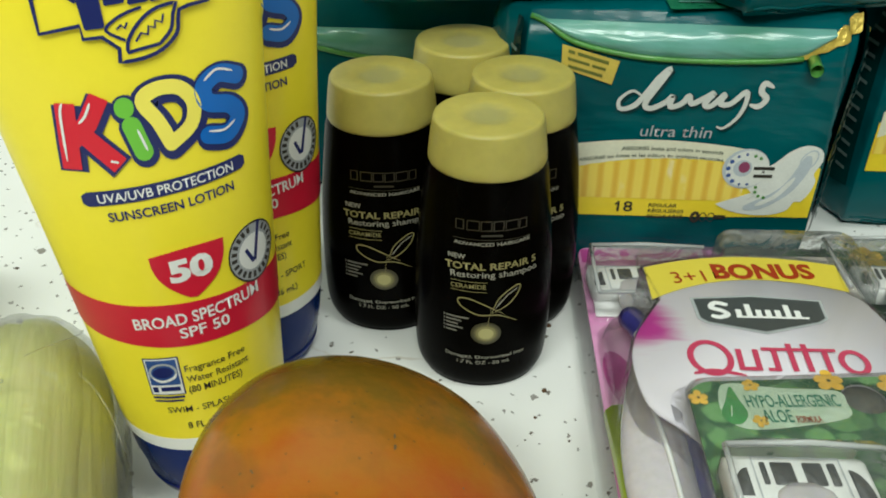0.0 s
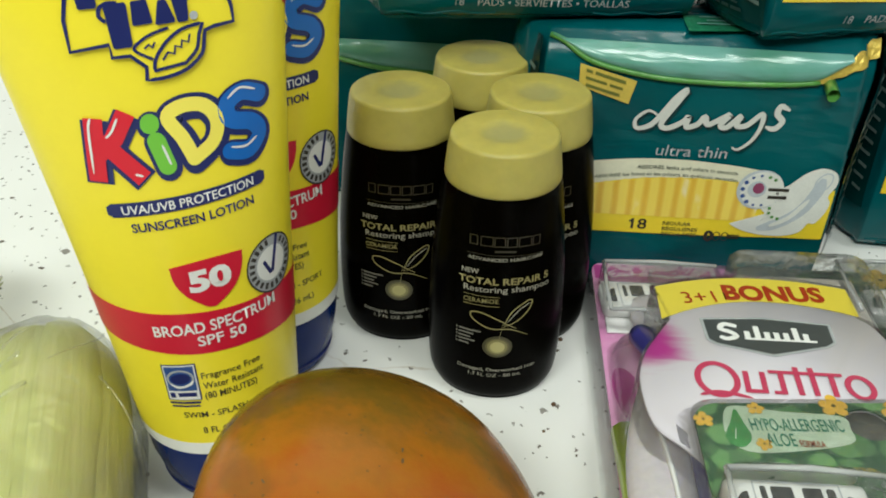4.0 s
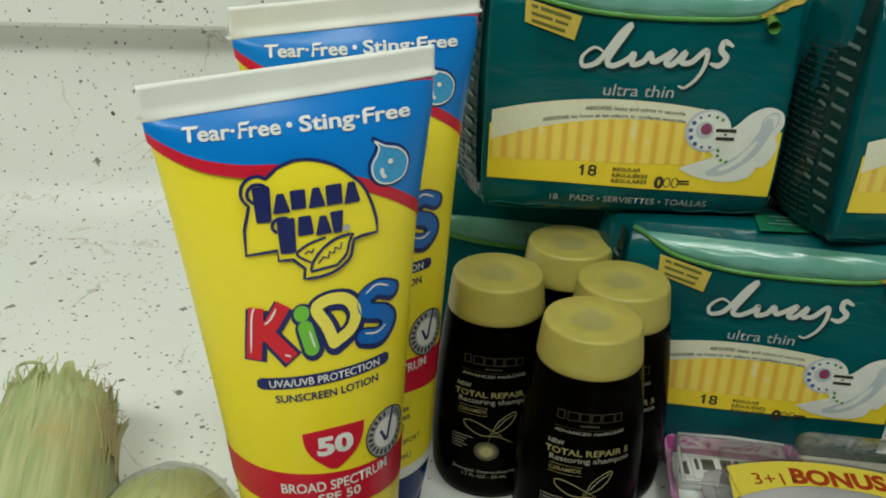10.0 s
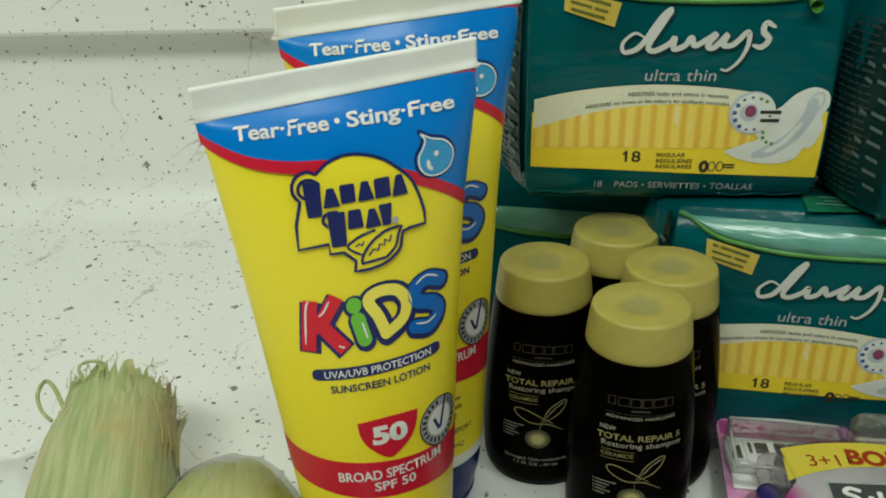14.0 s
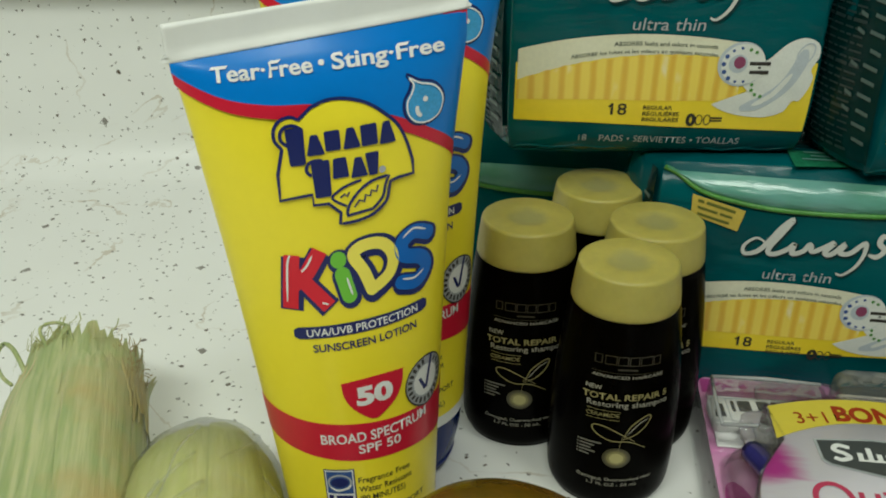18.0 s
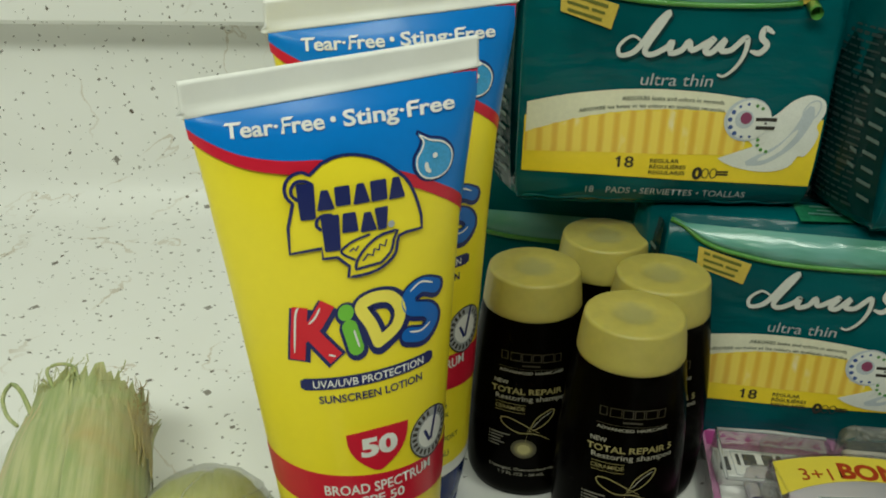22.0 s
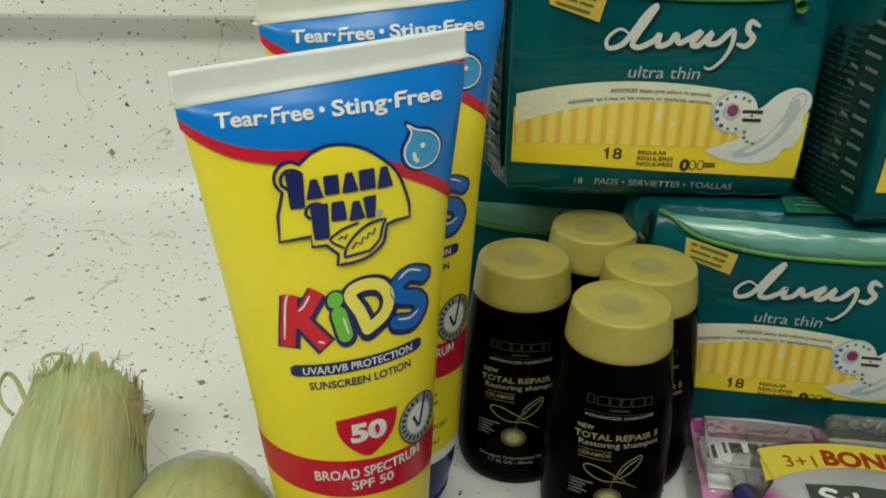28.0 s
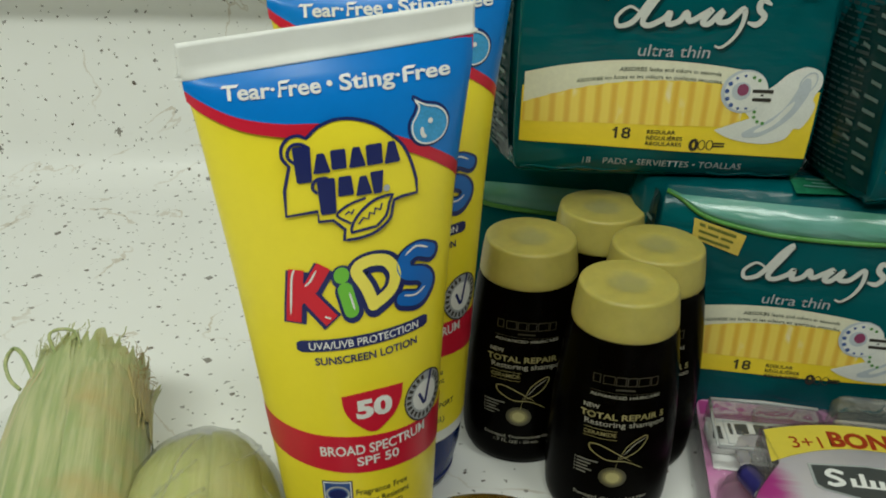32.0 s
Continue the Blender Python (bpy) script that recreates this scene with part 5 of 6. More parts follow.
    part("wing_pad_core", ribbon(skin, spline([(0.034, 0.0225), (0.042, 0.0255), (0.0495, 0.032), (0.0538, 0.0405), (0.055, 0.0465)], 6), 0.0048, 0.0011), PAD_BLUE, t)
    part("wing_pad_core", ribbon(skin, spline([(0.0385, 0.024), (0.0455, 0.0285), (0.0515, 0.037)], 6), 0.002, 0.0013), PAD_WHITE, t)
    part("wing_pad_line", ribbon(skin, ellipse(0.0553, 0.0448, 0.0028, 0.0042, 20, -25), 0.0005, 0.0013, True), PAD_BLUE, t)
    part("diagram_rim", blob(skin, (0.0318, 0.0405), ellipse(0.0318, 0.0405, 0.0090, 0.0087), 0.0011), PAD_BLUE, t)
    part("diagram_disc", blob(skin, (0.0325, 0.0405), ellipse(0.0325, 0.0405, 0.0083, 0.008), 0.0013), PAD_WHITE, t)
    part("diagram_core", blob(skin, (0.0305, 0.0408), ellipse(0.0305, 0.0408, 0.0036, 0.0036, 20), 0.0015, 2), PAD_BLUE, t)
    part("diagram_core", blob(skin, (0.031, 0.0413), ellipse(0.031, 0.0413, 0.0022, 0.0024, 16), 0.0017, 2), MAROON, t)
    for i in range(8):
        a = radians(95 + 27 * i)
        r = 0.0009 if 1 < i < 6 else 0.0006
        c = (0.0318 + 0.0068 * math.cos(a), 0.0402 + 0.0066 * math.sin(a))
        part("diagram_dot", blob(skin, c, ellipse(*c, r, r, 10), 0.0015, 1), DOT_BLUE, t)
    for c in ((0.0345, 0.0462), (0.0368, 0.0452), (0.037, 0.0325), (0.0372, 0.0303), (0.0388, 0.0285), (0.041, 0.0278)):
        part("diagram_dot", blob(skin, c, ellipse(*c, 0.0007, 0.0007, 10), 0.0015, 1), WRAP_GREEN, t)
    part("small_print", bars(skin, [(0.0348, 0.0428, 0.0402, 0.0014), (0.0352, 0.0425, 0.0368, 0.0014), (0.0382, 0.0392, 0.0389, 0.0008)], 0.0015), INK, t)
    # pale window, green zip, tab and flag along the top of the front
    part("gold_tab", strip(skin, 0.0405, 0.0622, lambda u: 0.0832 + 0.44 * (u - 0.0405) + 0.0003 * math.sin(u * 1100), lambda u: 0.0880 + 0.50 * (u - 0.0405) + 0.0005 * math.sin(u * 1300), 22, 3, 0.0016), WRAP_GOLD, t, "crinkled gold tab")
    tip = Vector(skin(0.0462, 0.0838, 0.0))
    roll = rings([[tuple(tip + Vector((0.0024 * math.cos(2 * math.pi * j / 16), -0.0005 - k, 0.0024 * math.sin(2 * math.pi * j / 16) - 0.3 * k))) for j in range(16)] for k in (0.0, 0.006)], cap_high=False)
    part("rolled_tip", roll, WRAP_GREEN, t, "rolled green zip end")
    flag = [(-0.0425, 0.0882), (-0.0212, 0.0826), (-0.0235, 0.0738), (-0.0425, 0.0800)]
    part("gold_flag", blob(skin, (-0.032, 0.0812), flag, 0.0012, 3), FLAG_GOLD, t, "small gold printed flag")
    tilted = lambda u, v, lift=0.0: skin(u, v - 0.28 * (u + 0.032), lift)
    part("small_print", bars(tilted, [(-0.0402, -0.0378, 0.0832, 0.0011), (-0.0368, -0.0252, 0.0832, 0.0012), (-0.0402, -0.0322, 0.0806, 0.0010), (-0.0312, -0.0262, 0.0806, 0.0010), (-0.0400, -0.0272, 0.0779, 0.0011)], 0.0016), FLAG_INK, t)
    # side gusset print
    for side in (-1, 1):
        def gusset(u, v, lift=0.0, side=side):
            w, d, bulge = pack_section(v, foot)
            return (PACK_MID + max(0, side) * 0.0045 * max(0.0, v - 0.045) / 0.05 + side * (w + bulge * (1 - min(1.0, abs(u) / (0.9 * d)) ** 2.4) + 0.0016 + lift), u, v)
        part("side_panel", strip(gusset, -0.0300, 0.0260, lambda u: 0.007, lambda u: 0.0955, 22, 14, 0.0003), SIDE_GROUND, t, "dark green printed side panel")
        rnd = random.Random(5 + side)
        lines = []
        for i in range(30):
            y = -0.022 + rnd.uniform(0, 0.002)
            stop = rnd.choice((0.004, 0.010, 0.014, 0.002))
            while y < stop:
                step = rnd.uniform(0.002, 0.006)
                lines.append((y, min(stop, y + step), 0.010 + 0.0027 * i, 0.0008 if i % 6 else 0.0013))
                y += step + 0.0009
        part("side_print", bars(gusset, lines, 0.0008), SIDE_INK, t)
        for i in range(13):
            v0 = 0.014 + 0.0058 * i + rnd.uniform(-0.0006, 0.0006)
            for y0, length in ((-0.0285, rnd.uniform(0.0035, 0.006)), (-0.0215, rnd.choice((0.0, 0.003)))):
                if length:
                    bold = bmesh.new()
                    bold.faces.new([bold.verts.new(gusset(*q, 0.0012)) for q in ((y0, v0), (y0 + length, v0 + 0.0012), (y0 + length, v0 + 0.0026), (y0, v0 + 0.0015))])
                    part("side_mark", bold, SIDE_PALE, t)
    return t


pad_pack(pose(0.0985, 0.3655, 0.016, 0, 0, 0), "teal pad pack with yellow front, upright on the counter", foot=0.016)
pad_pack(pose(0.0324, 0.3722, 0.1150, 0, 0, 6.5), "teal pad pack with yellow front, stacked on two others")
pad_pack(pose(-0.0120, 0.4345, 0.0, 0, 0, 1) @ Matrix.Diagonal((1, 1, 1.165, 1)), "teal pad pack behind the bottles, half hidden", back_view=True)
pad_pack(pose(0.1650, 0.3705, 0.1150, 0, 0, 14), "teal pad pack with a dark printed side, on two others")
pad_pack(pose(0.1210, 0.4400, 0.0, 0, 0, -1) @ Matrix.Diagonal((1, 1, 1.165, 1)), "teal pad pack behind the upright front pack, mostly hidden", back_view=True)
pad_pack(pose(0.2520, 0.4060, 0.016, 0, 0, -2), "teal pad pack beside the razors, standing on the counter", foot=0.016)


# ---- razor blister packs ----
def sheet(z):
    return lambda u, v, lift=0.0: (u, v, z + lift * 0.5)


def plate(outline, z, thick):
    """A flat plate with the given outline, its top at z."""
    return rings([[(x, y, z - thick) for x, y in outline], [(x, y, z) for x, y in outline]])


def dome(outline, z0, z1, shrink=0.9, lip=0.002):
    """A clear moulded bubble: flange, steep rounded sides, flat top, open below."""
    cx = sum(p[0] for p in outline) / len(outline)
    cy = sum(p[1] for p in outline) / len(outline)
    rows = []
    for k, z in ((1 + lip / 0.03, z0), (1.0, z0), (0.985, z0 + (z1 - z0) * 0.45), ((1 + shrink) / 2 + 0.02, z0 + (z1 - z0) * 0.85), (shrink, z1), (shrink * 0.55, z1 + 0.0006)):
        rows.append([(cx + (x - cx) * k, cy + (y - cy) * k, z) for x, y in outline])
    return rings(rows, cap_low=False)


def rounded(x0, x1, y0, y1, r, n=5):
    out = []
    for cx, cy, a0 in ((x1 - r, y1 - r, 0), (x0 + r, y1 - r, 90), (x0 + r, y0 + r, 180), (x1 - r, y0 + r, 270)):
        out += [(cx + r * math.cos(radians(a0 + 90 * i / n)), cy + r * math.sin(radians(a0 + 90 * i / n))) for i in range(n + 1)]
    return out


def razor(parent, x, y, z, turn=0.0, length=0.11, body=LAVENDER, grip=VIOLET, width=0.037, tall=1.0):
    """A disposable razor on its back: slotted white guard, neck and handle."""
    m = pose(x, y, z, 0, 0, turn) @ Matrix.Diagonal((1, 1, tall, 1))

    def put(bm):
        bm.transform(m)
        return bm
    guard = part("razor_guard", put(box((-width / 2, -0.0082, 0.0), (width / 2, 0.0085, 0.011), 0.0022, 3)), GUARD, parent, "white razor blade guard")
    for sx in (-1, 1):
        arc = [(sx * width * (0.345 + 0.115 * math.cos(radians(a))), -0.0046 + 0.0085 * math.sin(radians(a))) for a in range(0, 91, 15)]
        part("guard_window", put(plate(arc + [(sx * width * 0.345, -0.0046)], 0.0113, 0.001)), GUARD_SLOT, guard)
    for cx, w in ((-0.235, 0.0007), (-0.105, 0.0026), (0.105, 0.0023), (0.235, 0.0010)):
        part("guard_slot", put(plate(rounded(cx * width - w, cx * width + w, -0.0012, 0.0058, 0.0005, 2), 0.0113, 0.001)), GUARD_SLOT, guard)
    part("guard_frame", put(ribbon(sheet(0.0112), [(-0.30 * width, -0.0075), (-0.30 * width, 0.0072), (0.30 * width, 0.0072), (0.30 * width, -0.0075)], 0.0006, 0.0004, True)), GREY_INK, guard)
    hub = []
    for y, half, z, tall in ((-0.0005, 0.0030, 0.0112, 0.0004), (-0.003, 0.0062, 0.0112, 0.0018), (-0.0075, 0.0085, 0.0095, 0.0040), (-0.014, 0.0090, 0.0085, 0.0046), (-0.024, 0.0078, 0.0075, 0.0044), (-0.036, 0.0062, 0.0068, 0.0042)):
        hub.append([(half * math.cos(2 * math.pi * k / 20), y, z + tall * math.sin(2 * math.pi * k / 20)) for k in range(20)])
    part("neck", put(rings(hub)), body, parent)
    for sx in (-0.4, 0.4):
        part("neck_groove", put(tube_line([(sx * 0.010, -0.009, 0.0132), (sx * 0.009, -0.02, 0.0126), (sx * 0.007, -0.032, 0.0112)], 0.0005, 6)), GREY_INK, parent)
    spine = spline([(0, -0.030, 0.006), (0, -0.05, 0.0085), (0, -0.08, 0.006), (0, -length, 0.004)], 6)
    part("handle", put(tube_line(spine, 0.0062, 12, 0.7)), body, parent)
    part("grip", put(tube_line([(q[0], q[1], q[2] + 0.0035) for q in spine[4:-3]], 0.0036, 10, 0.7)), grip, parent)


def flower(skin, parent, u, v, r, turn=0.0, lift=0.0008):
    pts = []
    for i in range(50):
        a = 2 * math.pi * i / 50
        k = r * (0.60 + 0.40 * abs(math.cos(2.5 * a)) ** 0.6) * (1 + 0.08 * math.sin(3 * a + u * 900))
        pts.append((u + k * math.cos(a + turn), v + k * math.sin(a + turn)))
    part("flower_print", blob(skin, (u, v), pts, lift, 2), FLOWER, parent)
    part("flower_eye", blob(skin, (u, v), ellipse(u, v, r * 0.15, r * 0.15, 10), lift + 0.0003, 1), FLOWER_EYE, parent)


def holed_card(outline, hole, r, z, thick):
    """A card with a round hole through it."""
    n = 24
    bm = bmesh.new()
    cx, cy = hole
    rim = [(cx + r * math.cos(2 * math.pi * i / n), cy + r * math.sin(2 * math.pi * i / n)) for i in range(n)]
    for level, flip in ((z, False), (z - thick, True)):
        edges = []
        for loop in (outline, rim):
            vs = [bm.verts.new((x, y, level)) for x, y in loop]
            edges += [bm.edges.new((vs[i], vs[(i + 1) % len(vs)])) for i in range(len(vs))]
        bmesh.ops.triangle_fill(bm, use_beauty=True, use_dissolve=False, edges=edges)
    for loop in (outline, rim):
        k = len(loop)
        for i in range(k):
            a, b = loop[i], loop[(i + 1) % k]
            bm.faces.new([bm.verts.new(q) for q in ((*a, z), (*b, z), (*b, z - thick), (*a, z - thick))])
    return bm


# pink pack at the bottom of the pile, its long edge along the counter
pink = thing("razor_pack", Matrix.Translation((0, 0, 0)), "pink razor blister pack lying flat on the counter", "razor pack", "razor packs")
part("backing_card", holed_card(rounded(0.0690, 0.1275, 0.125, 0.3335, 0.006), (0.1075, 0.3275), 0.0042, 0.0160, 0.0008), PINK_CARD, pink, "pink printed card")
part("card_strip", strip(sheet(0.0162), 0.070, 0.121, lambda u: 0.3215, lambda u: 0.3325 - 0.05 * abs(u - 0.098), 12, 2, 0.0002), MAGENTA, pink)
part("clear_tray", dome(rounded(0.0680, 0.1285, 0.120, 0.3335, 0.008), 0.0005, 0.0152, 0.985), CLEAR_EDGE, pink, "clear plastic tray")
part("clear_bubble", dome(rounded(0.0700, 0.1180, 0.2830, 0.3190, 0.005), 0.0163, 0.0285, 0.92), CLEAR, pink, "clear moulded bubble")
part("clear_bubble", dome(rounded(0.0715, 0.1080, 0.150, 0.2800, 0.012), 0.0163, 0.0270, 0.86), CLEAR, pink, "clear moulded bubble")
part("white_tray_insert", box((0.0715, 0.2850, 0.0164), (0.1160, 0.3180, 0.0176), 0.0005), TRAY_WHITE, pink)
razor(pink, 0.0880, 0.3020, 0.0177, 4, 0.12, LAVENDER, VIOLET, 0.036, 0.5)
# milky rods added along the bubble's top edges as its highlights
for y in (0.2850, 0.3165):
    part("bubble_glint", tube_line([(0.0720, y, 0.0282), (0.094, y + 0.0004, 0.0288), (0.1160, y, 0.0282)], 0.0008, 8), GLINT_RIM, pink)
part("bubble_glint", tube_line([(0.0718, 0.2850, 0.0282), (0.0714, 0.300, 0.0284), (0.0718, 0.3165, 0.0282)], 0.0008, 8), GLINT_RIM, pink)
part("lime_grip", tube_line([(0.0725, 0.232, 0.0180), (0.0735, 0.20, 0.0190), (0.0755, 0.15, 0.0190)], 0.0045, 10), LIME, pink, "lime green grip")
part("card_petal", blob(sheet(0.0162), (0.077, 0.250), ellipse(0.077, 0.250, 0.0055, 0.016, 20, 10), 0.0004, 3), MAGENTA, pink)

# green pack at the back of the pile
back = thing("razor_pack", Matrix.Translation((0, 0, 0)), "green razor blister pack with printed flowers under the pile", "razor pack", "razor packs")
part("backing_card", plate(rounded(0.1500, 0.2600, 0.150, 0.3345, 0.006), 0.0165, 0.0008), GREEN_CARD, back, "green leaf-printed card")
part("clear_tray", dome(rounded(0.1490, 0.2610, 0.148, 0.3350, 0.008), 0.0005, 0.0155, 0.985), CLEAR_EDGE, back, "clear plastic tray")
part("clear_bubble", dome(rounded(0.1600, 0.2250, 0.2840, 0.3200, 0.006), 0.0168, 0.0330, 0.93), CLEAR, back, "clear moulded bubble")
part("clear_bubble", dome(rounded(0.1660, 0.2250, 0.160, 0.2800, 0.012), 0.0168, 0.0330, 0.88), CLEAR, back, "clear moulded bubble")
# added rods draw the highlight lines on this bubble's edges
part("bubble_glint", tube_line([(0.1620, 0.3180, 0.0326), (0.190, 0.3184, 0.0334), (0.2230, 0.3180, 0.0326)], 0.0008, 8), GLINT_RIM, back)
part("bubble_glint", tube_line([(0.1622, 0.2860, 0.0326), (0.1616, 0.300, 0.0330), (0.1622, 0.3180, 0.0326)], 0.0008, 8), GLINT_RIM, back)
razor(back, 0.1880, 0.3015, 0.0180, -3, 0.12, LAVENDER, VIOLET, 0.034, 0.7)
flower(sheet(0.0167), back, 0.187, 0.3285, 0.0075, 0.4)
flower(sheet(0.0167), back, 0.164, 0.2790, 0.007, 1.0)
flower(sheet(0.0167), back, 0.215, 0.3270, 0.007, 2.0)

# white and pink pack on top of them
CARD_TOP = 0.0500
quad = thing("razor_pack", Matrix.Translation((0, 0, 0)), "white and pink razor pack with a yellow bonus banner", "razor pack", "razor packs")
half_shape = [(0.0822, 0.2692), (0.0990, 0.2750), (0.1168, 0.2773), (0.1330, 0.2762), (0.1482, 0.2730), (0.1462, 0.2590), (0.1506, 0.2529), (0.1553, 0.2374), (0.1600, 0.2230), (0.1620, 0.2050), (0.1590, 0.1880), (0.1500, 0.1730), (0.1250, 0.1650), (0.1000, 0.1740), (0.0812, 0.1940), (0.0738, 0.2028), (0.0720, 0.2200), (0.0745, 0.2320), (0.0789, 0.2409), (0.0855, 0.2520)]
white_shape = [(0.0858, 0.2519), (0.1000, 0.2590), (0.1144, 0.2637), (0.1300, 0.2632), (0.1438, 0.2585)] + half_shape[6:-1]
half_shape = spline(half_shape[:5], 5)[:-1] + spline(half_shape[4:], 4)
part("front_card", plate(half_shape, CARD_TOP, 0.0008), WHITE_CARD, quad, "white shaped card")
sk = sheet(CARD_TOP)
part("banner", strip(sk, 0.0826, 0.1478, lambda u: 0.2637 - 9.5 * (u - 0.1185) ** 2 if u < 0.1185 else 0.2637 - 7.0 * (u - 0.1185) ** 2, lambda u: 0.2772 - 6.0 * (u - 0.1185) ** 2 if u < 0.1185 else 0.2772 - 4.6 * (u - 0.1185) ** 2, 26, 2, 0.0004), BANNER, quad, "yellow bonus banner")
part("lettering", words(sk, "3+1", 0.0970, 0.2614, 0.0062, 0.0112, 0.0, 0, 0.0008, 8), BANNER_RED, quad)
part("lettering", words(sk, "BONUS", 0.1222, 0.2646, 0.0078, 0.0338, 0.04, 0, 0.0008, 2), BANNER_RED, quad)
badge = [(0.0948, 0.2528), (0.1150, 0.2548), (0.1368, 0.2528), (0.1362, 0.2432), (0.1335, 0.2410), (0.1150, 0.2350), (0.0975, 0.2398), (0.0952, 0.2420)]
part("badge_rim", blob(sk, (0.1155, 0.2452), badge, 0.0005, 3), BADGE_RIM, quad)
part("badge", blob(sk, (0.1155, 0.2452), [(0.1155 + (x - 0.1155) * 0.95, 0.2452 + (y - 0.2452) * 0.9) for x, y in badge], 0.0008, 3), BADGE, quad, "dark grey badge")
mark = spline([(0.1060, 0.2490), (0.1022, 0.2500), (0.1005, 0.2475), (0.1035, 0.2460), (0.1050, 0.2440), (0.1020, 0.2425), (0.0998, 0.2435)], 5)
part("badge_mark", ribbon(sk, mark, 0.0019, 0.0011, ends=0.8), WHITE_INK, quad, "white strokes on the badge")
for i, (x, tall) in enumerate(((0.1085, 0), (0.1118, 1), (0.1148, 0), (0.1178, 0), (0.1208, 0), (0.1240, 1), (0.1270, 0))):
    part("badge_mark", ribbon(sk, [(x, 0.2426), (x + 0.0002, 0.2468 + 0.0028 * tall)], 0.0020, 0.0011, ends=0.9), WHITE_INK, quad)
part("badge_mark", bars(sk, [(0.1075, 0.1300, 0.2424, 0.0010)], 0.0013), WHITE_INK, quad)
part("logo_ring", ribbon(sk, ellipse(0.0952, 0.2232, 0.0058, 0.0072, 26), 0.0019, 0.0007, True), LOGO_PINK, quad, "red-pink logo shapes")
part("logo_tail", ribbon(sk, spline([(0.0890, 0.2158), (0.0950, 0.2175), (0.1040, 0.2155)], 5), 0.0014, 0.0008), LOGO_PINK, quad)
for x, h in ((0.1035, 0.0095), (0.1085, 0.0095), (0.1140, 0.0095), (0.1190, 0.0125), (0.1235, 0.0125), (0.1290, 0.0095)):
    part("logo_bar", ribbon(sk, [(x, 0.2178), (x + 0.0006, 0.2178 + h)], 0.0018, 0.0009, ends=0.95), LOGO_PINK, quad)
part("logo_bar", bars(sk, [(0.1035, 0.1085, 0.2176, 0.0016), (0.1110, 0.1145, 0.2176, 0.0014), (0.1110, 0.1330, 0.2268, 0.0014)], 0.0011), LOGO_PINK, quad)
part("logo_ring", ribbon(sk, ellipse(0.1372, 0.2225, 0.0036, 0.0048, 22), 0.0018, 0.0007, True), LOGO_PINK, quad)
rim = [(0.1165 + (x - 0.1165) * 1.05, 0.2230 + (y - 0.2230) * 1.05) for x, y in half_shape]
part("clear_shell", rings([[(x, y, z) for x, y in [(0.1165 + (a - 0.1165) * k, 0.2230 + (b - 0.2230) * k) for a, b in half_shape]] for k, z in ((1.10, 0.0245), (1.085, 0.0250), (1.03, 0.034), (1.022, 0.0500), (1.005, 0.0512))], cap_low=False, cap_high=False), CLEAR, quad, "clear plastic shell round the card")
part("clear_bubble", dome(rounded(0.1165, 0.1700, 0.2760, 0.3130, 0.006), 0.0250, 0.0400, 0.92), CLEAR, quad, "clear moulded bubble")
part("tray", dome(rounded(0.0900, 0.1680, 0.170, 0.3230, 0.010), 0.0125, 0.0250, 0.985), CLEAR_EDGE, quad, "clear plastic tray")
part("white_tray_insert", box((0.1200, 0.2800, 0.0255), (0.1665, 0.3100, 0.0300), 0.002, 3), TRAY_BEIGE, quad)
handle = []
for s in [k / 24 for k in range(25)]:
    y = 0.2500 - 0.110 * s
    cx = 0.0835 - 0.0068 * math.sin(min(1.0, s * 1.6) * math.pi / 2) + 0.004 * max(0.0, s - 0.6)
    half = 0.0030 + 0.0072 * math.sin(min(1.0, s * 1.9) * math.pi / 2)
    handle.append([(cx + half * math.cos(2 * math.pi * k / 20), y, 0.0365 + 0.0052 * math.sin(2 * math.pi * k / 20) * (1 + 0.25 * math.cos(2 * math.pi * k / 20))) for k in range(20)])
part("razor_handle", rings(handle), LAVENDER, quad, "pale lavender razor handle")
part("handle_ridge", tube_line(spline([(0.0800, 0.236, 0.0412), (0.0772, 0.215, 0.0420), (0.0790, 0.190, 0.0420), (0.0800, 0.150, 0.0415)], 5), 0.0008, 8), GUARD, quad)
part("razor_grip", tube_line(spline([(0.0800, 0.268, 0.030), (0.0850, 0.245, 0.036), (0.0885, 0.215, 0.040), (0.0893, 0.180, 0.040), (0.0885, 0.140, 0.038)], 5), 0.0042, 12), VIOLET, quad, "violet razor grip")

# green aloe pack on the very top
ALOE_TOP = 0.0560
aloe = thing("razor_pack", Matrix.Translation((0, 0, 0)), "green aloe razor pack with orange flowers on the pile", "razor pack", "razor packs")
card = [(x + 0.13 * 0 + (y - 0.15) * 0.0, y + 0.08 * (x - 0.082)) for x, y in rounded(0.0835, 0.1800, 0.070, 0.2055, 0.007)]
part("front_card", holed_card(card, (0.1312, 0.2010), 0.0062, ALOE_TOP, 0.0008), GREEN_CARD, aloe, "green leaf-printed card")
sk = sheet(ALOE_TOP)
part("hole_shade", plate(ellipse(0.1312, 0.2010, 0.0060, 0.0060, 24), ALOE_TOP - 0.0012, 0.0006), HOLE, aloe)
part("pale_panel", blob(sk, (0.1085, 0.1975), spline([(0.0912, 0.1935), (0.0920, 0.2025), (0.0960, 0.2055), (0.1085, 0.2040), (0.1240, 0.2035), (0.1255, 0.1985), (0.1240, 0.1930), (0.1085, 0.1890), (0.0960, 0.1880)], 4, True), 0.0003, 4), ALOE_PALE, aloe)
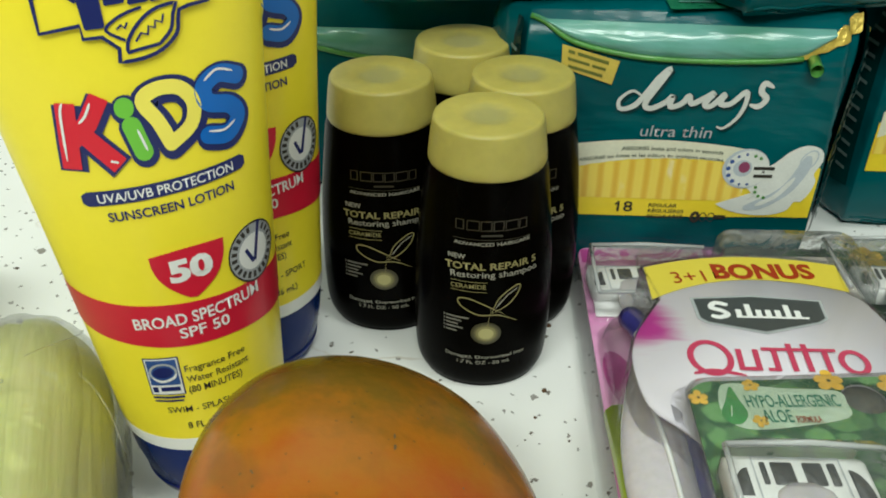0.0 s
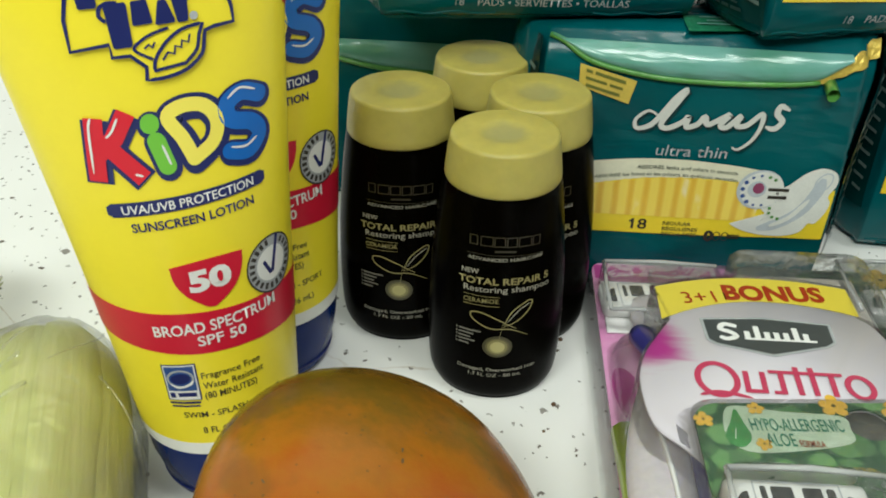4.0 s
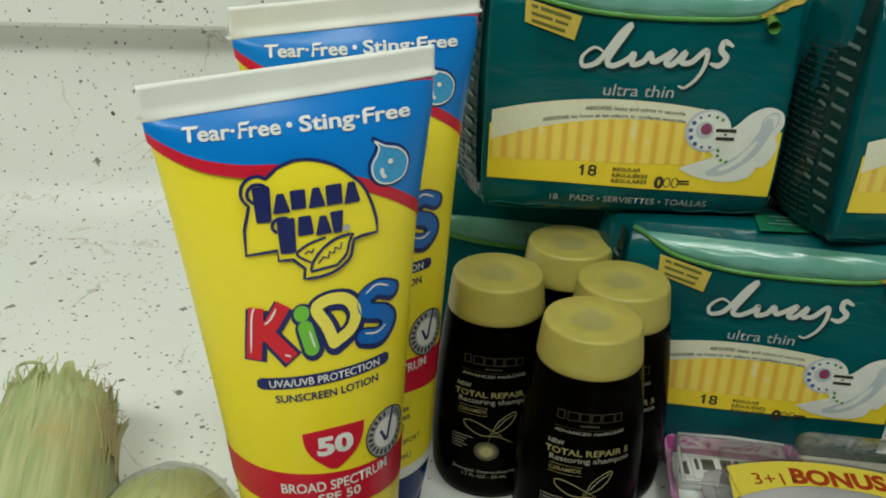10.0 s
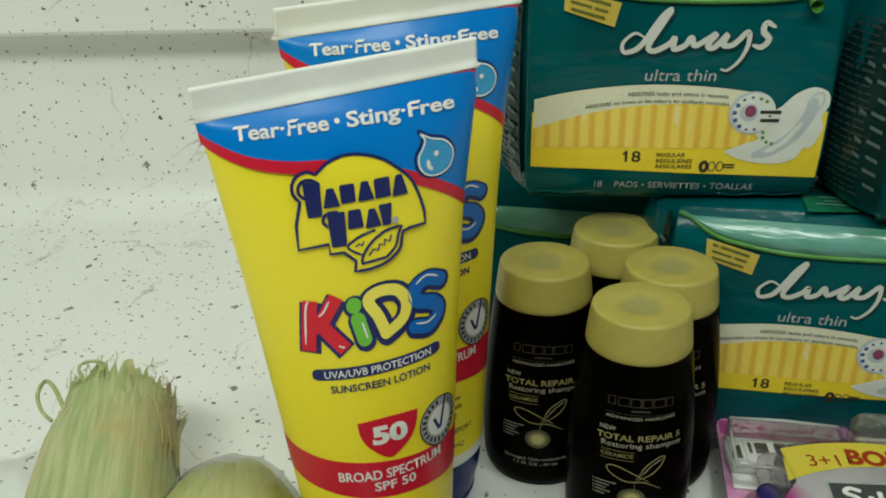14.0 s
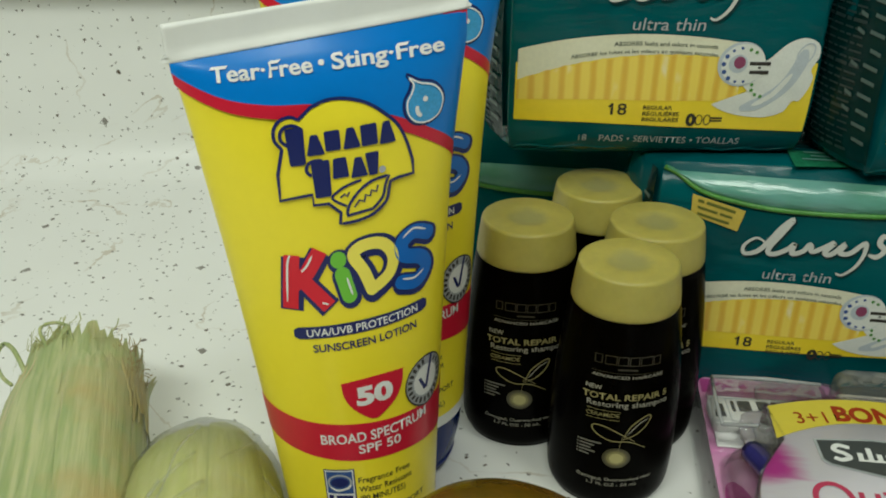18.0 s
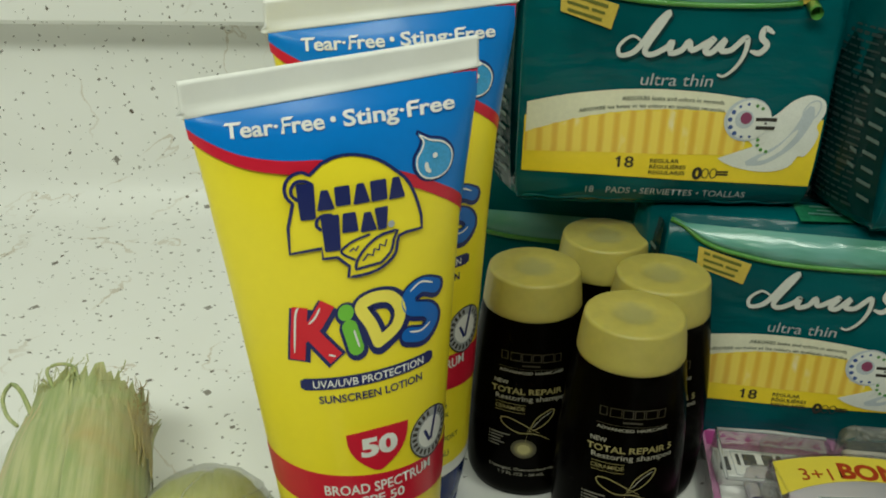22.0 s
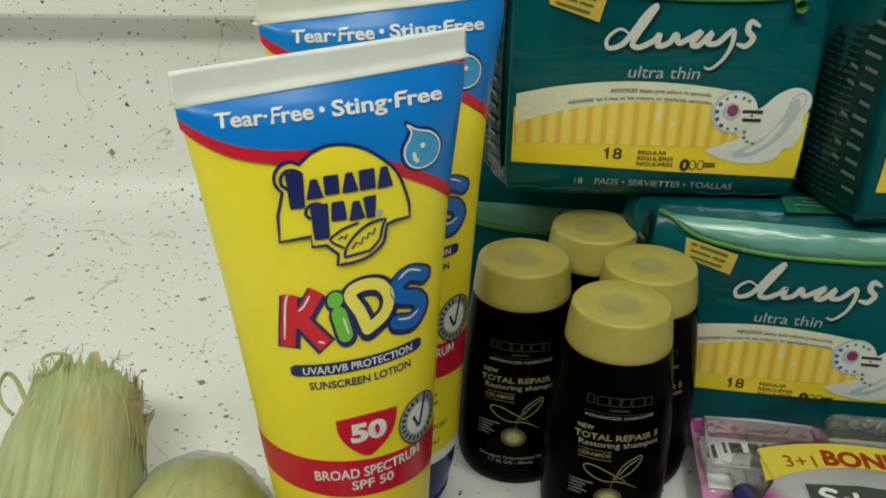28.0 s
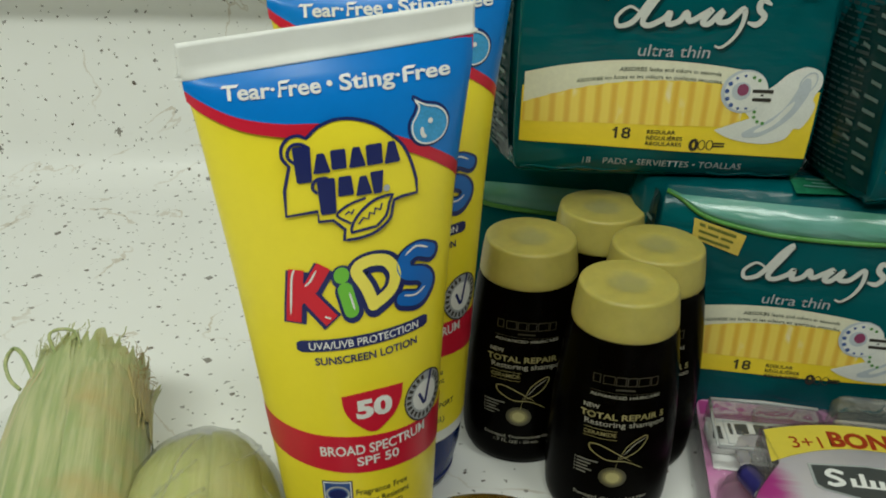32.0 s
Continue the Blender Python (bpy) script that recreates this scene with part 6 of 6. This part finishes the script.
part("drop_print", blob(sk, (0.0942, 0.1945), spline([(0.0952, 0.2040), (0.0967, 0.1985), (0.0978, 0.1935), (0.0955, 0.1897), (0.0925, 0.1897), (0.0908, 0.1932), (0.0930, 0.1985)], 4, True), 0.0007, 3), ALOE_DROP, aloe, "green drop print")
part("drop_shine", ribbon(sk, [(0.0932, 0.1920), (0.0940, 0.1960)], 0.0010, 0.0011), ALOE_PALE, aloe)
part("lettering", words(sk, "HYPO-ALLERGENIC", 0.1110, 0.1965, 0.0046, 0.0252, 0.008, 0, 0.0008, 3), ALOE_INK, aloe)
part("lettering", words(sk, "ALOE", 0.1055, 0.1905, 0.0046, 0.0078, 0.008, 0, 0.0008, 3), ALOE_INK, aloe)
part("lettering", words(sk, "FORMULA", 0.1135, 0.1907, 0.0024, 0.0066, 0.012, 0, 0.0008, 3), BANNER_RED, aloe)
for u, v, r, a in ((0.1232, 0.2072, 0.0052, 0.3), (0.1412, 0.2062, 0.0062, 0.9), (0.1010, 0.2045, 0.0030, 0.2), (0.0858, 0.1990, 0.0035, 1.6), (0.1005, 0.1908, 0.0028, 0.7), (0.1590, 0.2060, 0.0055, 1.2), (0.0858, 0.1520, 0.0042, 0.4), (0.1500, 0.1700, 0.005, 0.1)):
    flower(sk, aloe, u, v, r * 0.82, a)
part("clear_shell", dome([(x - 0.0003, y + 0.0006) for x, y in card], ALOE_TOP - 0.006, ALOE_TOP + 0.0012, 0.988), CLEAR, aloe, "clear plastic shell over the card")
part("tray", dome([(x + 0.002, y - 0.004) for x, y in card], 0.0512, ALOE_TOP - 0.0012, 0.97), CLEAR_EDGE, aloe, "clear plastic tray")
part("clear_bubble", dome(rounded(0.0830, 0.1240, 0.1440, 0.1730, 0.005), ALOE_TOP + 0.0004, 0.0690, 0.93), CLEAR, aloe, "clear moulded bubble")
part("clear_bubble", dome(rounded(0.0885, 0.1180, 0.080, 0.1450, 0.010), ALOE_TOP + 0.0004, 0.0720, 0.88), CLEAR, aloe, "clear moulded bubble")
# highlight lines of the front bubble, added as pale rods
part("bubble_glint", tube_line([(0.0842, 0.1700, 0.0686), (0.104, 0.1704, 0.0694), (0.1228, 0.1698, 0.0686)], 0.0008, 8), GLINT_RIM, aloe)
part("bubble_glint", tube_line([(0.0842, 0.1460, 0.0686), (0.0838, 0.158, 0.0690), (0.0842, 0.1700, 0.0686)], 0.0008, 8), GLINT_RIM, aloe)
razor(aloe, 0.1015, 0.1635, 0.0575, 0, 0.10, LAVENDER, VIOLET, 0.0345, 0.55)
razor(aloe, 0.1570, 0.1680, 0.0575, -4, 0.10, LAVENDER, VIOLET, 0.0315, 0.65)


# ---- mango ----
def mango(m):
    t = thing("mango", m, "ripe orange-red mango with an olive shoulder, on the counter", "mango")

    def at(th, ph, lift=0.0):
        x, y, z = math.sin(th) * math.cos(ph), math.sin(th) * math.sin(ph), math.cos(th)
        px, py, pz = 0.0425 * x - 0.0135 * z, 0.0540 * y, 0.0410 * z
        # high shoulder on one side, long slope down the other
        pz *= 1 + 0.06 * (-x) - 0.05 * y
        px *= 1 + 0.05 * y
        w = 1 + 0.012 * noise.noise((x * 1.7, y * 1.7, z * 1.7 + 4)) + 0.0025 * noise.noise((x * 7, y * 7, z * 7)) + lift / 0.045
        return px * w, py * w, pz * w
    nu, nv = 72, 44
    sections = [[at(math.pi * j / nv, 2 * math.pi * i / nu) for i in range(nu)] for j in range(1, nv)]
    part("fruit", rings(sections), MANGO, t)
    skin = lambda u, v, lift=0.0: at(v, u, lift)
    rnd = random.Random(21)
    for k in range(16):
        ph, th, r = rnd.uniform(-2.4, 0.6), rnd.uniform(0.25, 1.25), rnd.uniform(0.003, 0.0075)
        part("scar", blob(skin, (ph, th), ellipse(ph, th, r / max(0.3, math.sin(th)) * rnd.uniform(0.6, 2.4), r * rnd.uniform(0.5, 1.2), 9), 0.0001, 1), SCAR, t)
    return t


mango(pose(0.0008, 0.1590, 0.0415, 0, 0, 0))


# ---- corn ----
def husk_ear(t, length, radius, mat, leaves, rough_end, seed, hollow=0.8):
    """An ear in its husk: axis along -y from the origin, far end at y = 0."""
    rnd = random.Random(seed)

    def r_at(s):
        tip = 1 - (1 - hollow) * (1 - min(1.0, s / 0.30)) ** (2 if rough_end else 3.6)
        return radius * tip * (1 - 0.25 * max(0.0, s - 0.75) / 0.25)
    core = [[(r_at(s) * 0.86 * math.cos(a), -s * length, r_at(s) * 0.86 * math.sin(a)) for a in [2 * math.pi * k / 28 for k in range(28)]] for s in [0.02 + 0.98 * k / 16 for k in range(17)]]
    part("cob", rings(core), mat, t)
    for k in range(leaves):
        a0 = 2 * math.pi * k / leaves + rnd.uniform(-0.12, 0.12)
        span = rnd.uniform(0.7, 1.05)
        lift = 0.0006 + 0.0012 * (k % 3)
        start = rnd.uniform(-0.045, 0.07) if rough_end else rnd.uniform(0.0, 0.02)
        curl = rnd.uniform(-0.004, 0.004) if rough_end else 0
        rows = []
        nu, nv = 14, 30
        teeth = [rnd.uniform(0, 0.06 if rough_end else 0.004) for _ in range(nu + 1)]
        for j in range(nv + 1):
            row = []
            for i in range(nu + 1):
                f = i / nu
                s = start + teeth[i] * (1 - j / nv) + (1 - start) * (j / nv)
                s0 = max(0.0, s)
                a = a0 + span * (f - 0.5) * (0.75 + 0.25 * math.sin(math.pi * min(1, s0 + 0.25)))
                ridge = 0.00035 * math.sin(f * nu * math.pi) + 0.0004 * math.sin(j * 0.7 + k) * (1 if i in (0, nu) else 0)
                rr = r_at(s0) + lift + ridge + curl * max(0, 0.15 - s) * 6 - 0.0014 * abs(2 * f - 1) ** 3
                row.append((rr * math.cos(a), -s * length, rr * math.sin(a)))
            rows.append(row)
        bm = bmesh.new()
        vs = [[bm.verts.new(q) for q in row] for row in rows]
        for a, b in zip(vs, vs[1:]):
            for i in range(nu):
                bm.faces.new((a[i], a[i + 1], b[i + 1], b[i]))
        part("husk_leaf", bm, mat, t)
    return r_at


ear = thing("corn_ear", frame_matrix((-0.1895, 0.2800, 0.0270), (0.92, 0.38, 0), (0.0, 0.0, 1.0)), "ear of corn in a pale green husk with frayed silk", "corn", "ears of corn")
husk_ear(ear, 0.20, 0.0258, HUSK, 13, True, 5, 0.86)
rnd = random.Random(11)
for k in range(22):
    a = rnd.uniform(0, 2 * math.pi)
    r = 0.022 * math.sqrt(rnd.uniform(0.1, 1))
    p0 = Vector((r * math.cos(a), -0.012, r * math.sin(a)))
    pts = [p0]
    d = Vector((0.25 * math.cos(a), 1, 0.25 * math.sin(a)))
    for s in range(6):
        d = (d + Vector((rnd.uniform(-0.5, 0.5), rnd.uniform(-0.35, 0.2), rnd.uniform(-0.5, 0.5)))).normalized()
        pts.append(pts[-1] + d * rnd.uniform(0.0008, 0.0020))
    part("silk_strand", tube_line([tuple(q) for q in pts], 0.0003, 5, 0.4), SILK if k % 3 else SILK_BROWN, ear)
loop = spline([(-0.017, -0.016, 0.018), (-0.022, -0.004, 0.022), (-0.027, 0.003, 0.021), (-0.0305, 0.001, 0.016), (-0.029, -0.004, 0.011), (-0.024, -0.012, 0.011)], 6)
part("curled_husk", tube_line(loop, 0.0010, 7, 0.8), HUSK, ear, "curled strip of husk")
small_loop = spline([(-0.008, -0.010, 0.0235), (-0.012, 0.001, 0.0265), (-0.008, 0.004, 0.0275), (-0.002, 0.002, 0.0265), (0.001, -0.008, 0.0245)], 6)
part("curled_husk", tube_line(small_loop, 0.0008, 7, 0.8), HUSK, ear, "curled strip of husk")
# browned strands of husk: a torn area beside the tip and a streak that drifts down the flank
rnd = random.Random(41)
for count, a_low, a_high, drift, s_low, s_high, long in ((40, 0.25, 0.80, -0.03, 0.000, 0.022, 0.036), (16, 1.95, 2.25, 0.45, 0.006, 0.045, 0.05)):
    for k in range(count):
        a0, s0, reach = rnd.uniform(a_low, a_high), rnd.uniform(s_low, s_high), long * rnd.uniform(0.5, 1.0)
        wide, rows = rnd.uniform(0.014, 0.034), []
        for j in range(12):
            f = j / 11
            sj = s0 + reach * f
            mid = a0 + drift * sj / 0.08 + 0.03 * math.sin(4 * f + k)
            r = 0.0293 - 0.0042 * max(0.0, 1 - sj / 0.06) ** 2 + 0.0003 * math.sin(3 * k) - 0.0004
            half = wide * (1 - abs(2 * f - 1) ** 2.5) + 0.004
            rows.append([((r - 0.0007 * abs(g)) * math.cos(mid + half * g), -sj, (r - 0.0007 * abs(g)) * math.sin(mid + half * g)) for g in (-1, -0.4, 0.4, 1)])
        part("browned_strand", rings(rows, closed=False), HUSK_TAN if count > 20 else HUSK_STRAW, ear, "browned torn husk")

# frayed strips of husk round the open end
rnd = random.Random(17)
for k in range(24):
    a0 = rnd.uniform(-0.3, math.pi + 0.5)
    w0, reach, curl = rnd.uniform(0.0018, 0.0048), rnd.uniform(-0.006, 0.004), rnd.uniform(-0.007, 0.006)
    sway, rows = rnd.uniform(-0.16, 0.16), []
    for j in range(13):
        f = j / 12
        y = -0.045 + (0.045 + reach) * f
        r = 0.0268 - 0.0030 * f + curl * f ** 3 + 0.0005 * math.sin(5 * f + k)
        half = w0 * (1 - f ** 2.5) + 0.0002
        rows.append([(r * math.cos(a0 + sway * f * f + s * half / 0.026), y, r * math.sin(a0 + sway * f * f + s * half / 0.026) + 0.0003 * abs(s)) for s in (-1, -0.4, 0.4, 1)])
    part("frayed_strip", rings(rows, closed=False), HUSK, ear)
# matted silk: one tuft spilling out, two browned patches along the husk
for name, mat, count, a_mid, a_wide, y_low, y_high in (("silk_tuft", SILK, 40, 1.9, 0.8, -0.012, 0.000), ("silk_tuft", SILK_BROWN, 34, 0.5, 0.3, -0.026, -0.004)):
    tuft = bmesh.new()
    for k in range(count):
        a, y = a_mid + rnd.gauss(0, 0.5) * a_wide, rnd.uniform(y_low, y_high)
        r = 0.0266
        turn = rnd.gauss(0, 0.5)
        last = None
        for j in range(6):
            p = Vector((r * math.cos(a), y, r * math.sin(a)))
            s = Vector((-math.sin(a), 0.3, math.cos(a))) * 0.00022
            pair = [tuft.verts.new(p + s), tuft.verts.new(p - s)]
            if last:
                tuft.faces.new((last[0], last[1], pair[1], pair[0]))
            last = pair
            turn += rnd.gauss(0, 0.35)
            y += 0.0022 * math.cos(turn)
            a += 0.0022 * math.sin(turn) / r
            r += rnd.uniform(-0.0003, 0.0006)
    part(name, tuft, mat, ear, "matted corn silk")

wrapped = thing("wrapped_corn", frame_matrix((-0.1225, 0.2440, 0.0272), (0.94, 0.33, 0), (0.0, 0.0, 1.0)), "ear of corn wrapped in clear cling film", "corn", "ears of corn")
husk_ear(wrapped, 0.18, 0.0262, HUSK_WRAPPED, 13, False, 9, 0.42)
film = []
for j in range(25):
    s = j / 24
    tip = 1 - 0.60 * (1 - min(1.0, s / 0.30)) ** 3.6
    r = 0.0305 * tip
    ring = []
    for k in range(40):
        a = 2 * math.pi * k / 40
        w = 1 + 0.06 * noise.noise((math.cos(a) * 3, s * 9, math.sin(a) * 3)) + (0.12 if abs(math.sin(a) + 0.9) < 0.15 else 0)
        ring.append((r * w * math.cos(a), 0.003 - s * 0.195, max(-0.0268, r * w * math.sin(a))))
    film.append(ring)
part("cling_film", rings(film), FILM, wrapped, "clear wrinkled cling film")
rnd = random.Random(29)
for k in range(6):
    a0, s0 = rnd.uniform(0.35, 2.5), rnd.uniform(0.03, 0.30)
    drift, reach = rnd.choice((-1, 1)) * rnd.uniform(0.5, 1.1), rnd.uniform(0.05, 0.22)
    line = []
    for j in range(9):
        f = j / 8
        sj = s0 + reach * f
        r = 0.0312 * (1 - 0.60 * (1 - min(1.0, sj / 0.30)) ** 3.6)
        a = a0 + drift * f + 0.05 * math.sin(6 * f + k)
        line.append((r * math.cos(a), 0.003 - sj * 0.195, r * math.sin(a)))
    part("film_wrinkle", tube_line(line, rnd.uniform(0.0003, 0.0006), 6, 0.4), CLEAR_EDGE, wrapped)

# loose bag film under the corn
bag = []
for j in range(16):
    y = 0.02 - 0.012 * j
    bag.append([(-0.012 + 0.008 * i, y + 0.003 * math.sin(i), 0.001 + max(0, 0.006 * noise.noise((i * 0.5, j * 0.4, 2)) + 0.005)) for i in range(10)])
film_ob = mesh_object("plastic_film", rings(bag, closed=False), FILM)
film_ob.matrix_world = frame_matrix((-0.2550, 0.245, 0.0), (0.83, 0.557, 0), (0, 0, 1))
tagged(film_ob, "crumpled clear plastic film on the counter beside the corn", "plastic film")

# a few loose crumbs on the counter
rnd = random.Random(3)
for x, y, r in ((-0.080, 0.192, 0.0009), (-0.066, 0.205, 0.0007), (0.052, 0.262, 0.0011), (0.048, 0.248, 0.0008), (0.056, 0.300, 0.0010)):
    bm = bmesh.new()
    bmesh.ops.create_icosphere(bm, subdivisions=1, radius=r)
    for v in bm.verts:
        v.co *= rnd.uniform(0.7, 1.25)
        v.co.z *= 0.6
    ob = mesh_object("crumb", bm, CRUMB)
    ob.location = (x, y, r * 0.35)
    tagged(ob, "tiny dark brown crumb on the white counter", "crumb", "crumbs")
